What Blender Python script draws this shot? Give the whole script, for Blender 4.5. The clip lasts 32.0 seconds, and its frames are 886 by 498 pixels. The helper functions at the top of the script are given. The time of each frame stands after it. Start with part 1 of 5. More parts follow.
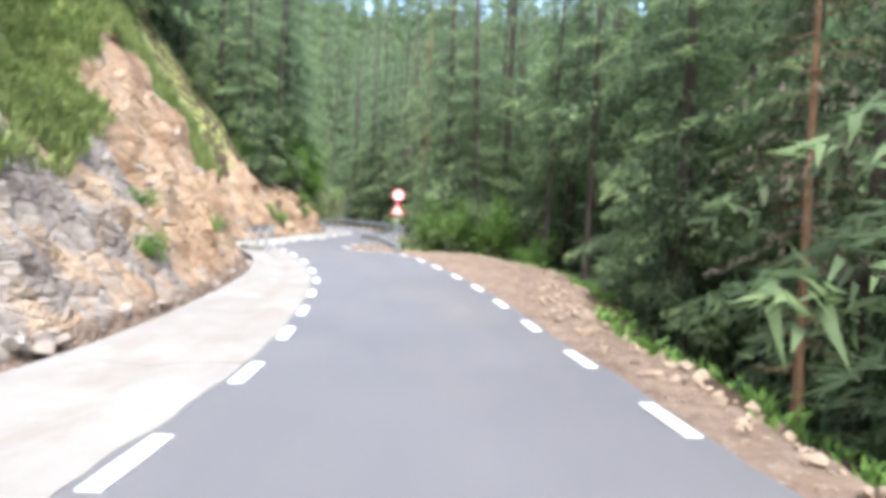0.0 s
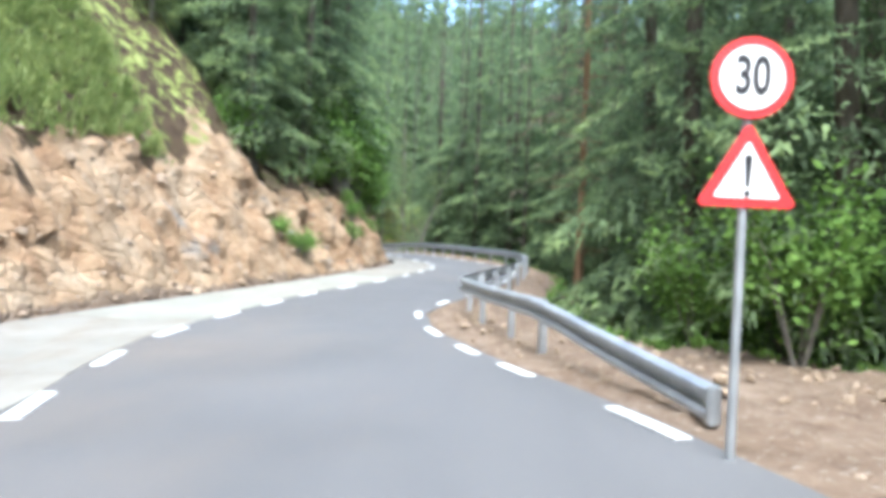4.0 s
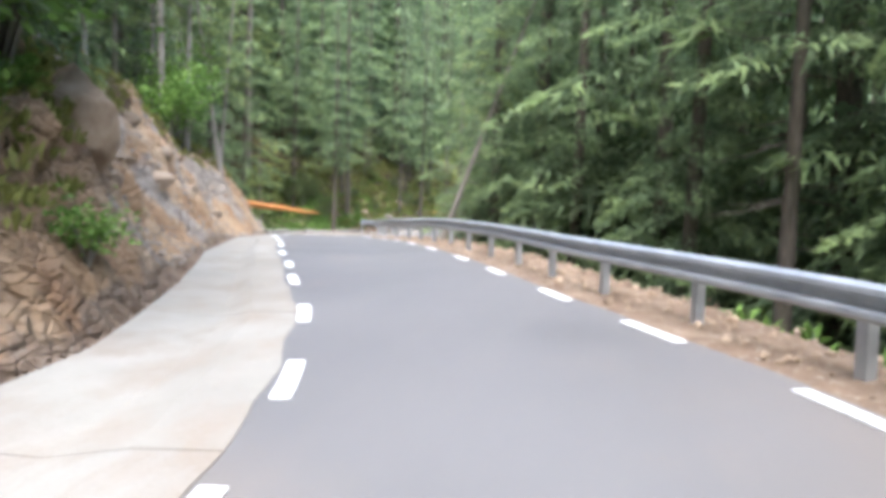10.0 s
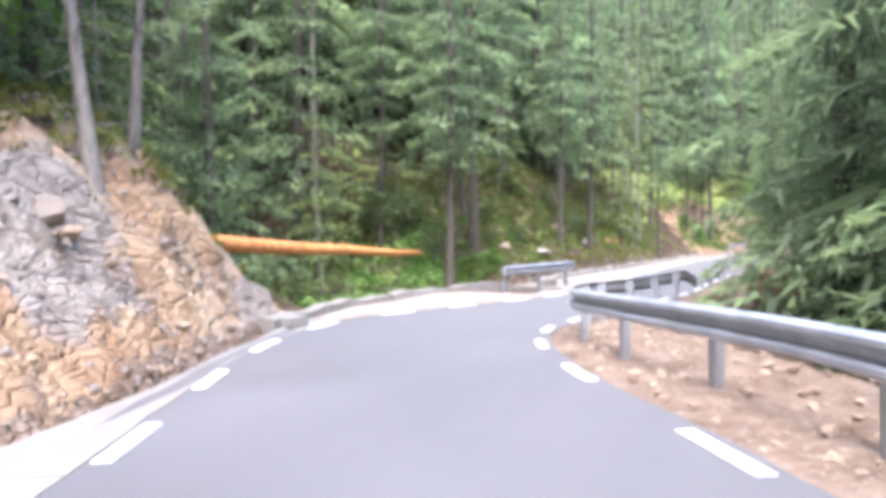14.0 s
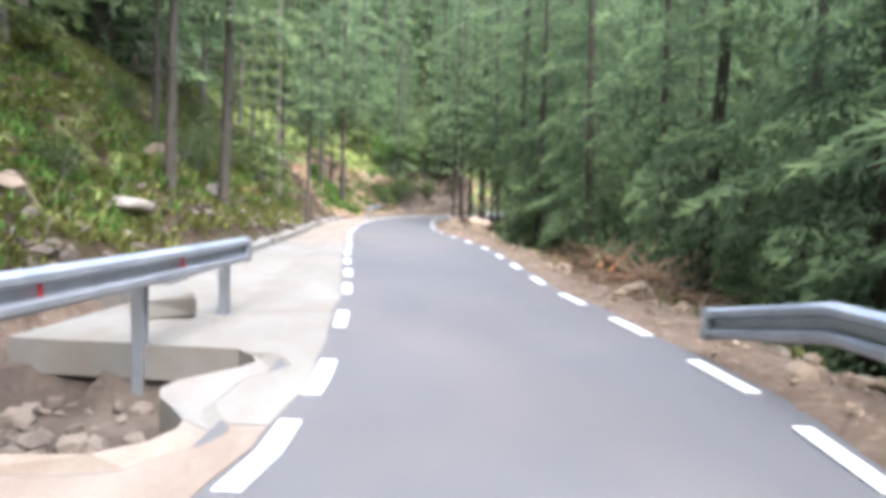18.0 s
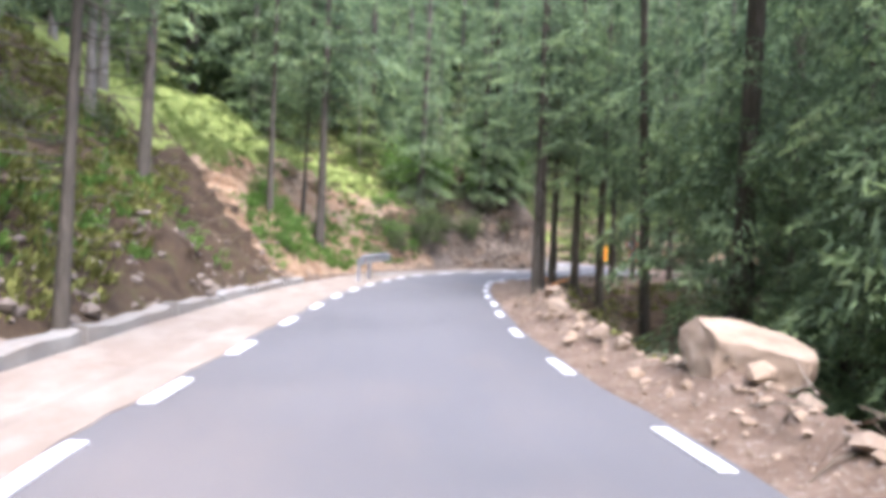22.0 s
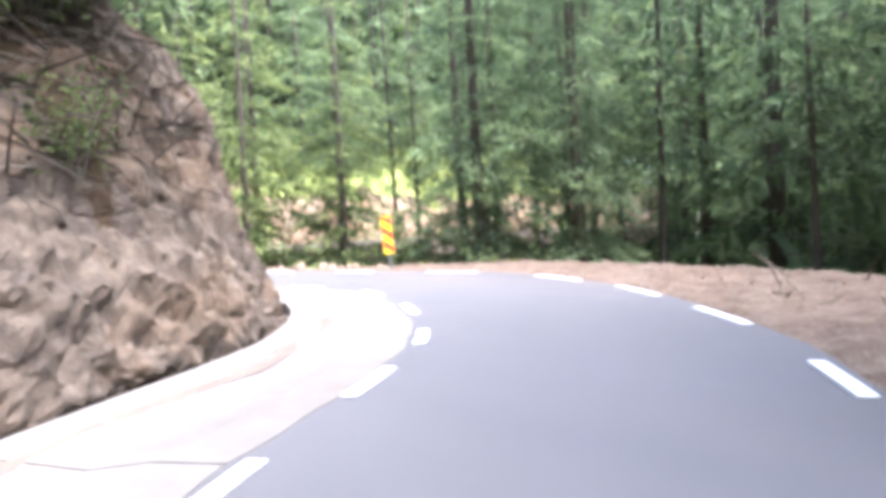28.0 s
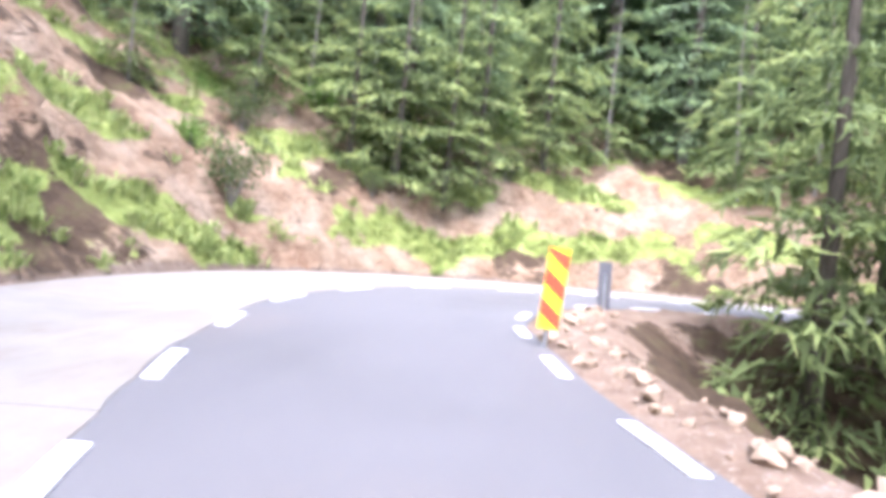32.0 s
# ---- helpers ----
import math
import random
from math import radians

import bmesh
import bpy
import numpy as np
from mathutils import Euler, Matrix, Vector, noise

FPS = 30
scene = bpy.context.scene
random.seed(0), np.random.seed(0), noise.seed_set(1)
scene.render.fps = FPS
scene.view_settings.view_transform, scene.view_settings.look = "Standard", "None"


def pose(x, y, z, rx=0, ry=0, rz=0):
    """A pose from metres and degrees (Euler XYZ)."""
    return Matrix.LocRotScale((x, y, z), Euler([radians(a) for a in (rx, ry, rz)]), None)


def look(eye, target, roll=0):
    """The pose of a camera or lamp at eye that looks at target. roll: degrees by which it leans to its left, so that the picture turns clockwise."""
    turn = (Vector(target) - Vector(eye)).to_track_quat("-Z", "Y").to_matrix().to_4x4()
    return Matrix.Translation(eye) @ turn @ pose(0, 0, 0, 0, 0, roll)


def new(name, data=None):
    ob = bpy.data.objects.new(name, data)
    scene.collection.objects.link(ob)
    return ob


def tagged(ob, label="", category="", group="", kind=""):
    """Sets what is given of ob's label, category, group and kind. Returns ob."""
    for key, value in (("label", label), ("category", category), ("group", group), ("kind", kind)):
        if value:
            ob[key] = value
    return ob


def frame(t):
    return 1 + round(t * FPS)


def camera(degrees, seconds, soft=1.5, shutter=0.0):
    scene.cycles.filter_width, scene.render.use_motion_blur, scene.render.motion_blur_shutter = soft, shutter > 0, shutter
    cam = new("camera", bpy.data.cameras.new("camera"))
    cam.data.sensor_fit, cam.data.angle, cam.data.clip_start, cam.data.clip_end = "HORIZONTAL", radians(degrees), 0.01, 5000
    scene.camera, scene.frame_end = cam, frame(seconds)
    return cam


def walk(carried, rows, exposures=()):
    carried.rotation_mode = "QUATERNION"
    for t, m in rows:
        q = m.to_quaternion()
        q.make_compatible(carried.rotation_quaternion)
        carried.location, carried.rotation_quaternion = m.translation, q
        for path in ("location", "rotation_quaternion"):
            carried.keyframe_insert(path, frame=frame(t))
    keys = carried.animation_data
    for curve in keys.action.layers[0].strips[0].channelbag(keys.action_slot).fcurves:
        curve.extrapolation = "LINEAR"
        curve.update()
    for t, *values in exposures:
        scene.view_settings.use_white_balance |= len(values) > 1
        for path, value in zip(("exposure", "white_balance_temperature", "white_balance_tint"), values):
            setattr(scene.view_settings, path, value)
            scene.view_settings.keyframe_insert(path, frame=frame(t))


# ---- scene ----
cam = camera(71.37, 32.0, soft=4.9, shutter=0.0)
PATH = [
    (0.0, pose(0.088, -0.035, 1.397, 88.12, -2.54, -0.95)),
    (0.5, pose(0.015, 2.667, 1.321, 87.17, -1.75, -0.44)),
    (1.0, pose(-0.048, 5.426, 1.253, 87.33, -0.83, -0.09)),
    (1.5, pose(-0.261, 8.352, 1.218, 87.85, -0.95, 1.75)),
    (2.0, pose(-0.453, 11.282, 1.237, 88.10, -2.13, 4.57)),
    (2.5, pose(-0.987, 14.186, 1.299, 88.75, -3.47, 4.67)),
    (3.0, pose(-1.454, 17.126, 1.379, 89.77, -3.95, 6.32)),
    (3.5, pose(-2.125, 19.737, 1.469, 90.67, -3.81, 7.08)),
    (4.0, pose(-2.923, 22.128, 1.565, 90.04, -1.91, 6.59)),
    (4.5, pose(-3.756, 24.474, 1.656, 89.09, -1.92, 1.94)),
    (5.0, pose(-4.626, 26.736, 1.624, 88.99, -0.54, -1.27)),
    (5.5, pose(-5.416, 28.989, 1.552, 89.21, 1.24, -3.64)),
    (6.0, pose(-6.020, 31.294, 1.485, 89.29, 2.44, -5.80)),
    (6.5, pose(-6.386, 33.695, 1.442, 88.78, 2.01, -8.42)),
    (7.0, pose(-6.521, 36.224, 1.508, 87.27, -1.27, -12.05)),
    (7.5, pose(-6.460, 38.759, 1.589, 85.21, -1.83, -12.24)),
    (8.0, pose(-6.179, 41.271, 1.691, 85.93, -1.95, -7.69)),
    (8.5, pose(-5.988, 43.816, 1.783, 87.09, -2.22, 2.02)),
    (9.0, pose(-5.844, 46.485, 1.900, 86.55, -1.47, 5.25)),
    (9.5, pose(-5.625, 49.081, 1.950, 86.72, -2.96, 8.83)),
    (10.0, pose(-5.483, 51.756, 2.009, 87.16, -1.56, 14.24)),
    (10.5, pose(-6.215, 54.451, 2.118, 86.39, -3.77, 17.39)),
    (11.0, pose(-7.038, 57.176, 2.213, 88.21, -4.01, 21.69)),
    (11.5, pose(-8.176, 59.929, 2.316, 86.44, -2.91, 24.53)),
    (12.0, pose(-9.667, 62.532, 2.431, 92.74, -0.90, 28.31)),
    (12.5, pose(-10.588, 64.611, 2.507, 101.34, -0.43, 30.54)),
    (13.0, pose(-11.660, 66.740, 2.555, 95.95, -0.46, 28.85)),
    (13.5, pose(-12.728, 68.751, 2.573, 91.63, 0.93, 26.94)),
    (14.0, pose(-13.812, 70.668, 2.572, 89.34, 0.69, 25.36)),
    (14.5, pose(-14.882, 72.535, 2.553, 88.31, -0.17, 23.49)),
    (15.0, pose(-15.908, 74.393, 2.519, 87.82, -0.70, 20.55)),
    (15.5, pose(-16.903, 76.260, 2.476, 87.21, 0.07, 15.70)),
    (16.0, pose(-17.787, 78.095, 2.425, 86.12, 2.01, 8.87)),
    (16.5, pose(-18.659, 80.125, 2.378, 86.07, 4.42, -2.86)),
    (17.0, pose(-19.211, 82.345, 2.227, 86.34, -1.88, -9.92)),
    (17.5, pose(-19.055, 84.265, 2.275, 84.82, -3.16, -11.41)),
    (18.0, pose(-18.876, 86.358, 2.245, 86.01, -2.07, -12.92)),
    (18.5, pose(-18.390, 88.439, 2.228, 84.93, -2.20, -17.98)),
    (19.0, pose(-17.897, 90.770, 2.237, 85.22, -0.10, -14.74)),
    (19.5, pose(-17.408, 93.277, 2.256, 83.36, 0.12, -15.63)),
    (20.0, pose(-16.961, 95.939, 2.203, 85.96, -0.98, -14.05)),
    (20.5, pose(-16.569, 98.529, 2.315, 85.40, -3.29, -12.25)),
    (21.0, pose(-16.368, 101.335, 2.312, 90.05, -0.15, -14.14)),
    (21.5, pose(-15.718, 103.886, 2.359, 92.73, -2.43, -11.47)),
    (22.0, pose(-15.365, 106.843, 2.376, 90.15, -2.48, -10.17)),
    (22.5, pose(-15.034, 109.753, 2.386, 88.17, 0.20, -10.36)),
    (23.0, pose(-14.889, 112.704, 2.354, 88.25, 1.81, -13.02)),
    (23.5, pose(-14.533, 115.373, 2.396, 89.61, 1.63, -13.70)),
    (24.0, pose(-14.113, 117.895, 2.383, 89.57, 5.94, -15.80)),
    (24.5, pose(-13.726, 120.505, 2.437, 88.86, 2.76, -17.76)),
    (25.0, pose(-13.339, 122.909, 2.465, 88.20, 4.16, -24.38)),
    (25.5, pose(-12.712, 125.401, 2.499, 86.41, 6.44, -30.85)),
    (26.0, pose(-12.043, 127.760, 2.491, 89.35, 4.62, -33.76)),
    (26.5, pose(-11.076, 130.317, 2.585, 88.27, 5.18, -41.97)),
    (27.0, pose(-10.077, 132.325, 2.638, 87.94, 4.83, -46.10)),
    (27.5, pose(-8.882, 133.998, 2.691, 87.83, 4.24, -47.89)),
    (28.0, pose(-7.511, 135.394, 2.739, 88.10, 3.29, -47.58)),
    (28.5, pose(-5.997, 136.581, 2.781, 88.98, 1.54, -45.43)),
    (29.0, pose(-4.348, 137.634, 2.774, 90.69, -1.85, -42.02)),
    (29.5, pose(-2.724, 138.573, 2.852, 91.51, -5.28, -30.47)),
    (30.0, pose(-1.293, 139.427, 2.891, 90.61, -7.91, -17.19)),
    (30.5, pose(-0.224, 140.792, 2.938, 89.50, -11.11, -4.83)),
    (31.0, pose(0.713, 142.106, 2.855, 92.53, -8.98, 4.94)),
    (31.5, pose(0.783, 143.611, 3.056, 91.51, -8.53, 11.36)),
    (32.0, pose(0.941, 145.338, 3.004, 90.16, -5.68, 12.96)),
]
walk(cam, PATH, exposures=[
    (0.0, 2.83, 6250, 11), (1.0, 2.90, 6250, 7), (2.0, 2.88, 6300, 10), (3.0, 2.85, 6200, 10), (4.0, 2.80, 6000, 4), (4.5, 2.75, 5800, 3), (7.0, 2.46, 5950, 4), (8.0, 2.44, 6080, 6), (9.0, 2.50, 6250, 8), (10.0, 3.00, 6300, 11), (11.0, 3.24, 6250, 13),
    (12.0, 3.36, 6350, 17), (13.0, 3.37, 6020, 20), (16.0, 3.05, 6120, 14), (17.0, 2.94, 5960, 10), (18.0, 3.02, 6120, 12), (20.0, 3.15, 6200, 15), (21.0, 3.10, 6000, 15), (22.0, 3.00, 6000, 20), (23.0, 2.76, 5850, 17), (24.0, 3.14, 6230, 15), (25.0, 3.52, 6120, 15),
    (26.0, 3.82, 5850, 20), (29.0, 3.50, 6180, 18), (30.0, 3.16, 6100, 15), (30.5, 3.24, 6050, 18), (31.0, 3.36, 5950, 21), (32.0, 3.34, 5880, 22)])

# ---- world and sun: a bright hazy day, the sun behind thin cloud ----
SUN_ELEV, SUN_TURN = radians(62), radians(168)
world = bpy.data.worlds.new("sky")
scene.world = world
world.use_nodes = True
wn = world.node_tree
sky = wn.nodes.new("ShaderNodeTexSky")
sky.sky_type, sky.sun_disc = "NISHITA", False
sky.sun_elevation, sky.sun_rotation = SUN_ELEV, SUN_TURN
sky.air_density, sky.dust_density, sky.ozone_density = 1.0, 2.0, 1.0
wn.links.new(sky.outputs[0], wn.nodes["Background"].inputs[0])
wn.nodes["Background"].inputs[1].default_value = 0.15
sun = new("sun", bpy.data.lights.new("sun", "SUN"))
sun.data.energy, sun.data.angle, sun.data.color = 1.5, radians(60), (1.0, 0.98, 0.95)
sun.matrix_world = look((math.sin(SUN_TURN) * math.cos(SUN_ELEV) * 100, math.cos(SUN_TURN) * math.cos(SUN_ELEV) * 100, math.sin(SUN_ELEV) * 100), (0, 0, 0))


# ---- materials ----
def material(name, build):
    m = bpy.data.materials.new(name)
    m.use_nodes = True
    nt = m.node_tree
    bsdf = nt.nodes["Principled BSDF"]
    build(nt, bsdf)
    return m


def node(nt, kind, **values):
    n = nt.nodes.new(kind)
    for k, v in values.items():
        if isinstance(v, bpy.types.NodeSocket):
            nt.links.new(v, n.inputs[k.replace("_", " ")])
        else:
            n.inputs[k.replace("_", " ")].default_value = v
    return n


def coords(nt):
    g = nt.nodes.new("ShaderNodeNewGeometry")
    return g.outputs["Position"]


def noise_tex(nt, scale, detail=5.0, rough=0.6, vec=None, squash=None):
    n = nt.nodes.new("ShaderNodeTexNoise")
    n.inputs["Scale"].default_value, n.inputs["Detail"].default_value, n.inputs["Roughness"].default_value = scale, detail, rough
    v = vec if vec is not None else coords(nt)
    if squash:
        m = nt.nodes.new("ShaderNodeMapping")
        m.inputs["Scale"].default_value = squash
        nt.links.new(v, m.inputs["Vector"])
        v = m.outputs[0]
    nt.links.new(v, n.inputs["Vector"])
    return n.outputs["Fac"]


def ramp(nt, fac, *stops):
    r = nt.nodes.new("ShaderNodeValToRGB")
    el = r.color_ramp.elements
    while len(el) < len(stops):
        el.new(0.5)
    for e, (p, c) in zip(el, stops):
        e.position, e.color = p, (*c, 1)
    nt.links.new(fac, r.inputs[0])
    return r.outputs[0]


def mix(nt, fac, a, b, mode="MIX"):
    m = nt.nodes.new("ShaderNodeMixRGB")
    m.blend_type = mode
    for k, v in ((0, fac), (1, a), (2, b)):
        if isinstance(v, bpy.types.NodeSocket):
            nt.links.new(v, m.inputs[k])
        else:
            m.inputs[k].default_value = v if k == 0 else (*v, 1)
    return m.outputs[0]


def math_node(nt, op, a, b=0.0, c=0.0):
    m = nt.nodes.new("ShaderNodeMath")
    m.operation = op
    for k, v in enumerate((a, b, c)):
        if isinstance(v, bpy.types.NodeSocket):
            nt.links.new(v, m.inputs[k])
        else:
            m.inputs[k].default_value = v
    return m.outputs[0]


def bump(nt, bsdf, height, strength=0.4, distance=0.02):
    b = nt.nodes.new("ShaderNodeBump")
    b.inputs["Strength"].default_value, b.inputs["Distance"].default_value = strength, distance
    nt.links.new(height, b.inputs["Height"])
    nt.links.new(b.outputs[0], bsdf.inputs["Normal"])


def finish(nt, bsdf, color, rough=0.9, metal=0.0, spec=0.3):
    if isinstance(color, bpy.types.NodeSocket):
        nt.links.new(color, bsdf.inputs["Base Color"])
    else:
        bsdf.inputs["Base Color"].default_value = (*color, 1)
    if isinstance(rough, bpy.types.NodeSocket):
        nt.links.new(rough, bsdf.inputs["Roughness"])
    else:
        bsdf.inputs["Roughness"].default_value = rough
    bsdf.inputs["Metallic"].default_value = metal
    bsdf.inputs["Specular IOR Level"].default_value = spec


def attribute(nt, name):
    a = nt.nodes.new("ShaderNodeAttribute")
    a.attribute_name = name
    return a.outputs["Fac"]


def island(nt):
    return nt.nodes.new("ShaderNodeNewGeometry").outputs["Random Per Island"]


def object_random(nt):
    return nt.nodes.new("ShaderNodeObjectInfo").outputs["Random"]


def asphalt_(nt, b):
    big = noise_tex(nt, 0.35, 4)
    streak = noise_tex(nt, 1.0, 3, squash=(2.2, 0.18, 1))
    grain = noise_tex(nt, 90, 3, 0.8)
    c = ramp(nt, big, (0.3, (0.060, 0.060, 0.064)), (0.7, (0.094, 0.094, 0.099)))
    c = mix(nt, math_node(nt, "MULTIPLY", streak, 0.45), c, (0.125, 0.120, 0.116))
    c = mix(nt, math_node(nt, "MULTIPLY", grain, 0.5), c, (0.145, 0.143, 0.142))
    dust = noise_tex(nt, 0.22, 5, 0.6, squash=(1.0, 0.55, 1))
    c = mix(nt, ramp(nt, dust, (0.5, (0,) * 3), (0.72, (0.45,) * 3)), c, (0.17, 0.14, 0.115))
    finish(nt, b, c, ramp(nt, big, (0.3, (0.62,) * 3), (0.7, (0.8,) * 3)), spec=0.4)
    bump(nt, b, grain, 0.5, 0.006)


def concrete_(low, high, dirt, much):
    """Cast concrete with blotchy dirt; much: how far the dirt spreads."""
    def build(nt, b):
        big = noise_tex(nt, 0.5, 5)
        stain = noise_tex(nt, 1.6, 6, 0.7, squash=(1, 0.5, 1))
        grain = noise_tex(nt, 40, 4, 0.7)
        c = ramp(nt, big, (0.3, low), (0.7, high))
        c = mix(nt, ramp(nt, stain, (much, (0, 0, 0)), (much + 0.19, (0.8,) * 3)), c, dirt)
        c = mix(nt, math_node(nt, "MULTIPLY", grain, 0.35), c, (0.31, 0.305, 0.288))
        c = mix(nt, object_random(nt), c, mix(nt, 0.35, c, (0.20, 0.175, 0.14)))
        finish(nt, b, c, 0.85)
        bump(nt, b, mix(nt, 0.5, grain, stain), 0.5, 0.012)
    return build


def paint_(nt, b):
    wear = noise_tex(nt, 7, 6, 0.75)
    c = ramp(nt, wear, (0.30, (0.30, 0.30, 0.30)), (0.44, (0.62, 0.63, 0.63)))
    finish(nt, b, c, 0.7)
    bump(nt, b, noise_tex(nt, 80, 3), 0.3, 0.004)


def shards(nt, scale, squash=(1.0, 1.0, 1.0)):
    """Broken rock: the tone of each fragment and the depth of the joints between them."""
    m = nt.nodes.new("ShaderNodeMapping")
    m.inputs["Scale"].default_value = squash
    wob = nt.nodes.new("ShaderNodeTexNoise")
    wob.inputs["Scale"].default_value, wob.inputs["Detail"].default_value = scale * 0.7, 3.0
    p = coords(nt)
    nt.links.new(p, wob.inputs["Vector"])
    nt.links.new(mix(nt, 0.25 / scale, p, wob.outputs["Color"], "ADD"), m.inputs["Vector"])
    out = []
    for feature, socket in (("F1", "Color"), ("DISTANCE_TO_EDGE", "Distance")):
        v = nt.nodes.new("ShaderNodeTexVoronoi")
        v.feature = feature
        v.inputs["Scale"].default_value = scale
        nt.links.new(m.outputs[0], v.inputs["Vector"])
        out.append(v.outputs[socket])
    tone = nt.nodes.new("ShaderNodeRGBToBW")
    nt.links.new(out[0], tone.inputs[0])
    return tone.outputs[0], ramp(nt, out[1], (0.0, (0,) * 3), (0.12, (1,) * 3))


def ground_(nt, b):
    p = coords(nt)
    rock, warm, grass, gravel, brownish = (attribute(nt, k) for k in ("rock", "warm", "grass", "gravel", "brownish"))
    n1, n2, n3 = noise_tex(nt, 0.45, 6), noise_tex(nt, 2.2, 6, 0.65), noise_tex(nt, 14, 5, 0.7)
    n4 = noise_tex(nt, 0.9, 5, 0.6, squash=(1.0, 1.0, 0.35))
    # forest floor: needle litter, moss, bare brown earth
    floor_c = ramp(nt, n2, (0.32, (0.030, 0.022, 0.016)), (0.52, (0.068, 0.047, 0.030)), (0.7, (0.068, 0.080, 0.026)))
    floor_c = mix(nt, math_node(nt, "MULTIPLY", n3, 0.35), floor_c, (0.12, 0.085, 0.052))
    # cut rock: grey shale and warm weathered stone
    grey_c = ramp(nt, n2, (0.3, (0.19, 0.165, 0.145)), (0.5, (0.31, 0.27, 0.235)), (0.72, (0.43, 0.38, 0.325)))
    grey_c = mix(nt, math_node(nt, "MULTIPLY", n3, 0.45), grey_c, (0.40, 0.36, 0.31))
    warm_c = ramp(nt, n4, (0.30, (0.30, 0.165, 0.085)), (0.48, (0.41, 0.275, 0.165)), (0.68, (0.50, 0.39, 0.275)))
    warm_c = mix(nt, math_node(nt, "MULTIPLY", n3, 0.35), warm_c, (0.46, 0.37, 0.28))
    w = math_node(nt, "ADD", warm, math_node(nt, "MULTIPLY", math_node(nt, "SUBTRACT", n1, 0.5), 2.4))
    rock_c = mix(nt, ramp(nt, w, (0.42, (0,) * 3), (0.58, (1,) * 3)), grey_c, warm_c)
    # loose verge: gravel with ochre earth
    grav_c = ramp(nt, n2, (0.3, (0.125, 0.085, 0.058)), (0.55, (0.20, 0.145, 0.105)), (0.75, (0.27, 0.215, 0.17)))
    grav_c = mix(nt, ramp(nt, n3, (0.55, (0,) * 3), (0.68, (0.8,) * 3)), grav_c, (0.34, 0.30, 0.26))
    grass_c = ramp(nt, n2, (0.3, (0.11, 0.13, 0.035)), (0.55, (0.20, 0.245, 0.07)), (0.75, (0.32, 0.335, 0.13)))
    edge = math_node(nt, "MULTIPLY", math_node(nt, "SUBTRACT", n2, 0.5), 1.2)

    def over(fac, under, upper):
        f = ramp(nt, math_node(nt, "ADD", fac, edge), (0.42, (0,) * 3), (0.58, (1,) * 3))
        return mix(nt, f, under, upper)

    # dark brown tone mixed over rock and gravel by the mask
    dark_brown_c = ramp(nt, n4, (0.3, (0.05, 0.04, 0.034)), (0.52, (0.105, 0.083, 0.066)), (0.72, (0.19, 0.155, 0.125)))
    rock_c = mix(nt, brownish, rock_c, dark_brown_c)
    # fragments and joints at two sizes
    tone_a, joint_a = shards(nt, 1.5, (1.0, 1.0, 1.7))
    tone_b, joint_b = shards(nt, 5.5, (1.0, 1.0, 1.5))
    rock_c = mix(nt, 0.6, rock_c, ramp(nt, tone_a, (0.2, (0.72, 0.70, 0.69)), (0.8, (1.0, 1.0, 1.0))), "MULTIPLY")
    rock_c = mix(nt, 0.6, rock_c, ramp(nt, tone_b, (0.2, (0.70, 0.68, 0.66)), (0.8, (1.0, 1.0, 1.0))), "MULTIPLY")
    joints = math_node(nt, "ADD", math_node(nt, "MULTIPLY", joint_a, 0.6), math_node(nt, "MULTIPLY", joint_b, 0.4))
    rock_c = mix(nt, 0.28, rock_c, ramp(nt, joints, (0.1, (0.45, 0.41, 0.38)), (0.7, (1.0, 1.0, 1.0))), "MULTIPLY")
    c = over(gravel, over(grass, over(rock, floor_c, rock_c), grass_c), mix(nt, brownish, grav_c, dark_brown_c))
    finish(nt, b, c, 0.95, spec=0.15)
    relief = math_node(nt, "MULTIPLY", math_node(nt, "MULTIPLY", rock, 0.8), math_node(nt, "ADD", joints, math_node(nt, "MULTIPLY", tone_a, 0.6)))
    bump(nt, b, math_node(nt, "ADD", relief, math_node(nt, "ADD", math_node(nt, "MULTIPLY", n2, 1.0), math_node(nt, "MULTIPLY", n3, 0.45))), 0.9, 0.16)


def stone_(tone_a, tone_b, tone_c):
    def build(nt, b):
        n2, n3 = noise_tex(nt, 3.0, 6, 0.65), noise_tex(nt, 22, 5, 0.7)
        c = ramp(nt, n2, (0.3, tone_a), (0.5, tone_b), (0.72, tone_c))
        c = mix(nt, math_node(nt, "MULTIPLY", n3, 0.3), c, (0.36, 0.32, 0.28))
        r = mix(nt, 0.5, object_random(nt), island(nt))
        c = mix(nt, ramp(nt, r, (0.2, (0,) * 3), (0.9, (0.6,) * 3)), c, (0.21, 0.17, 0.135))
        finish(nt, b, c, 0.92, spec=0.2)
        bump(nt, b, n3, 0.6, 0.03)
    return build


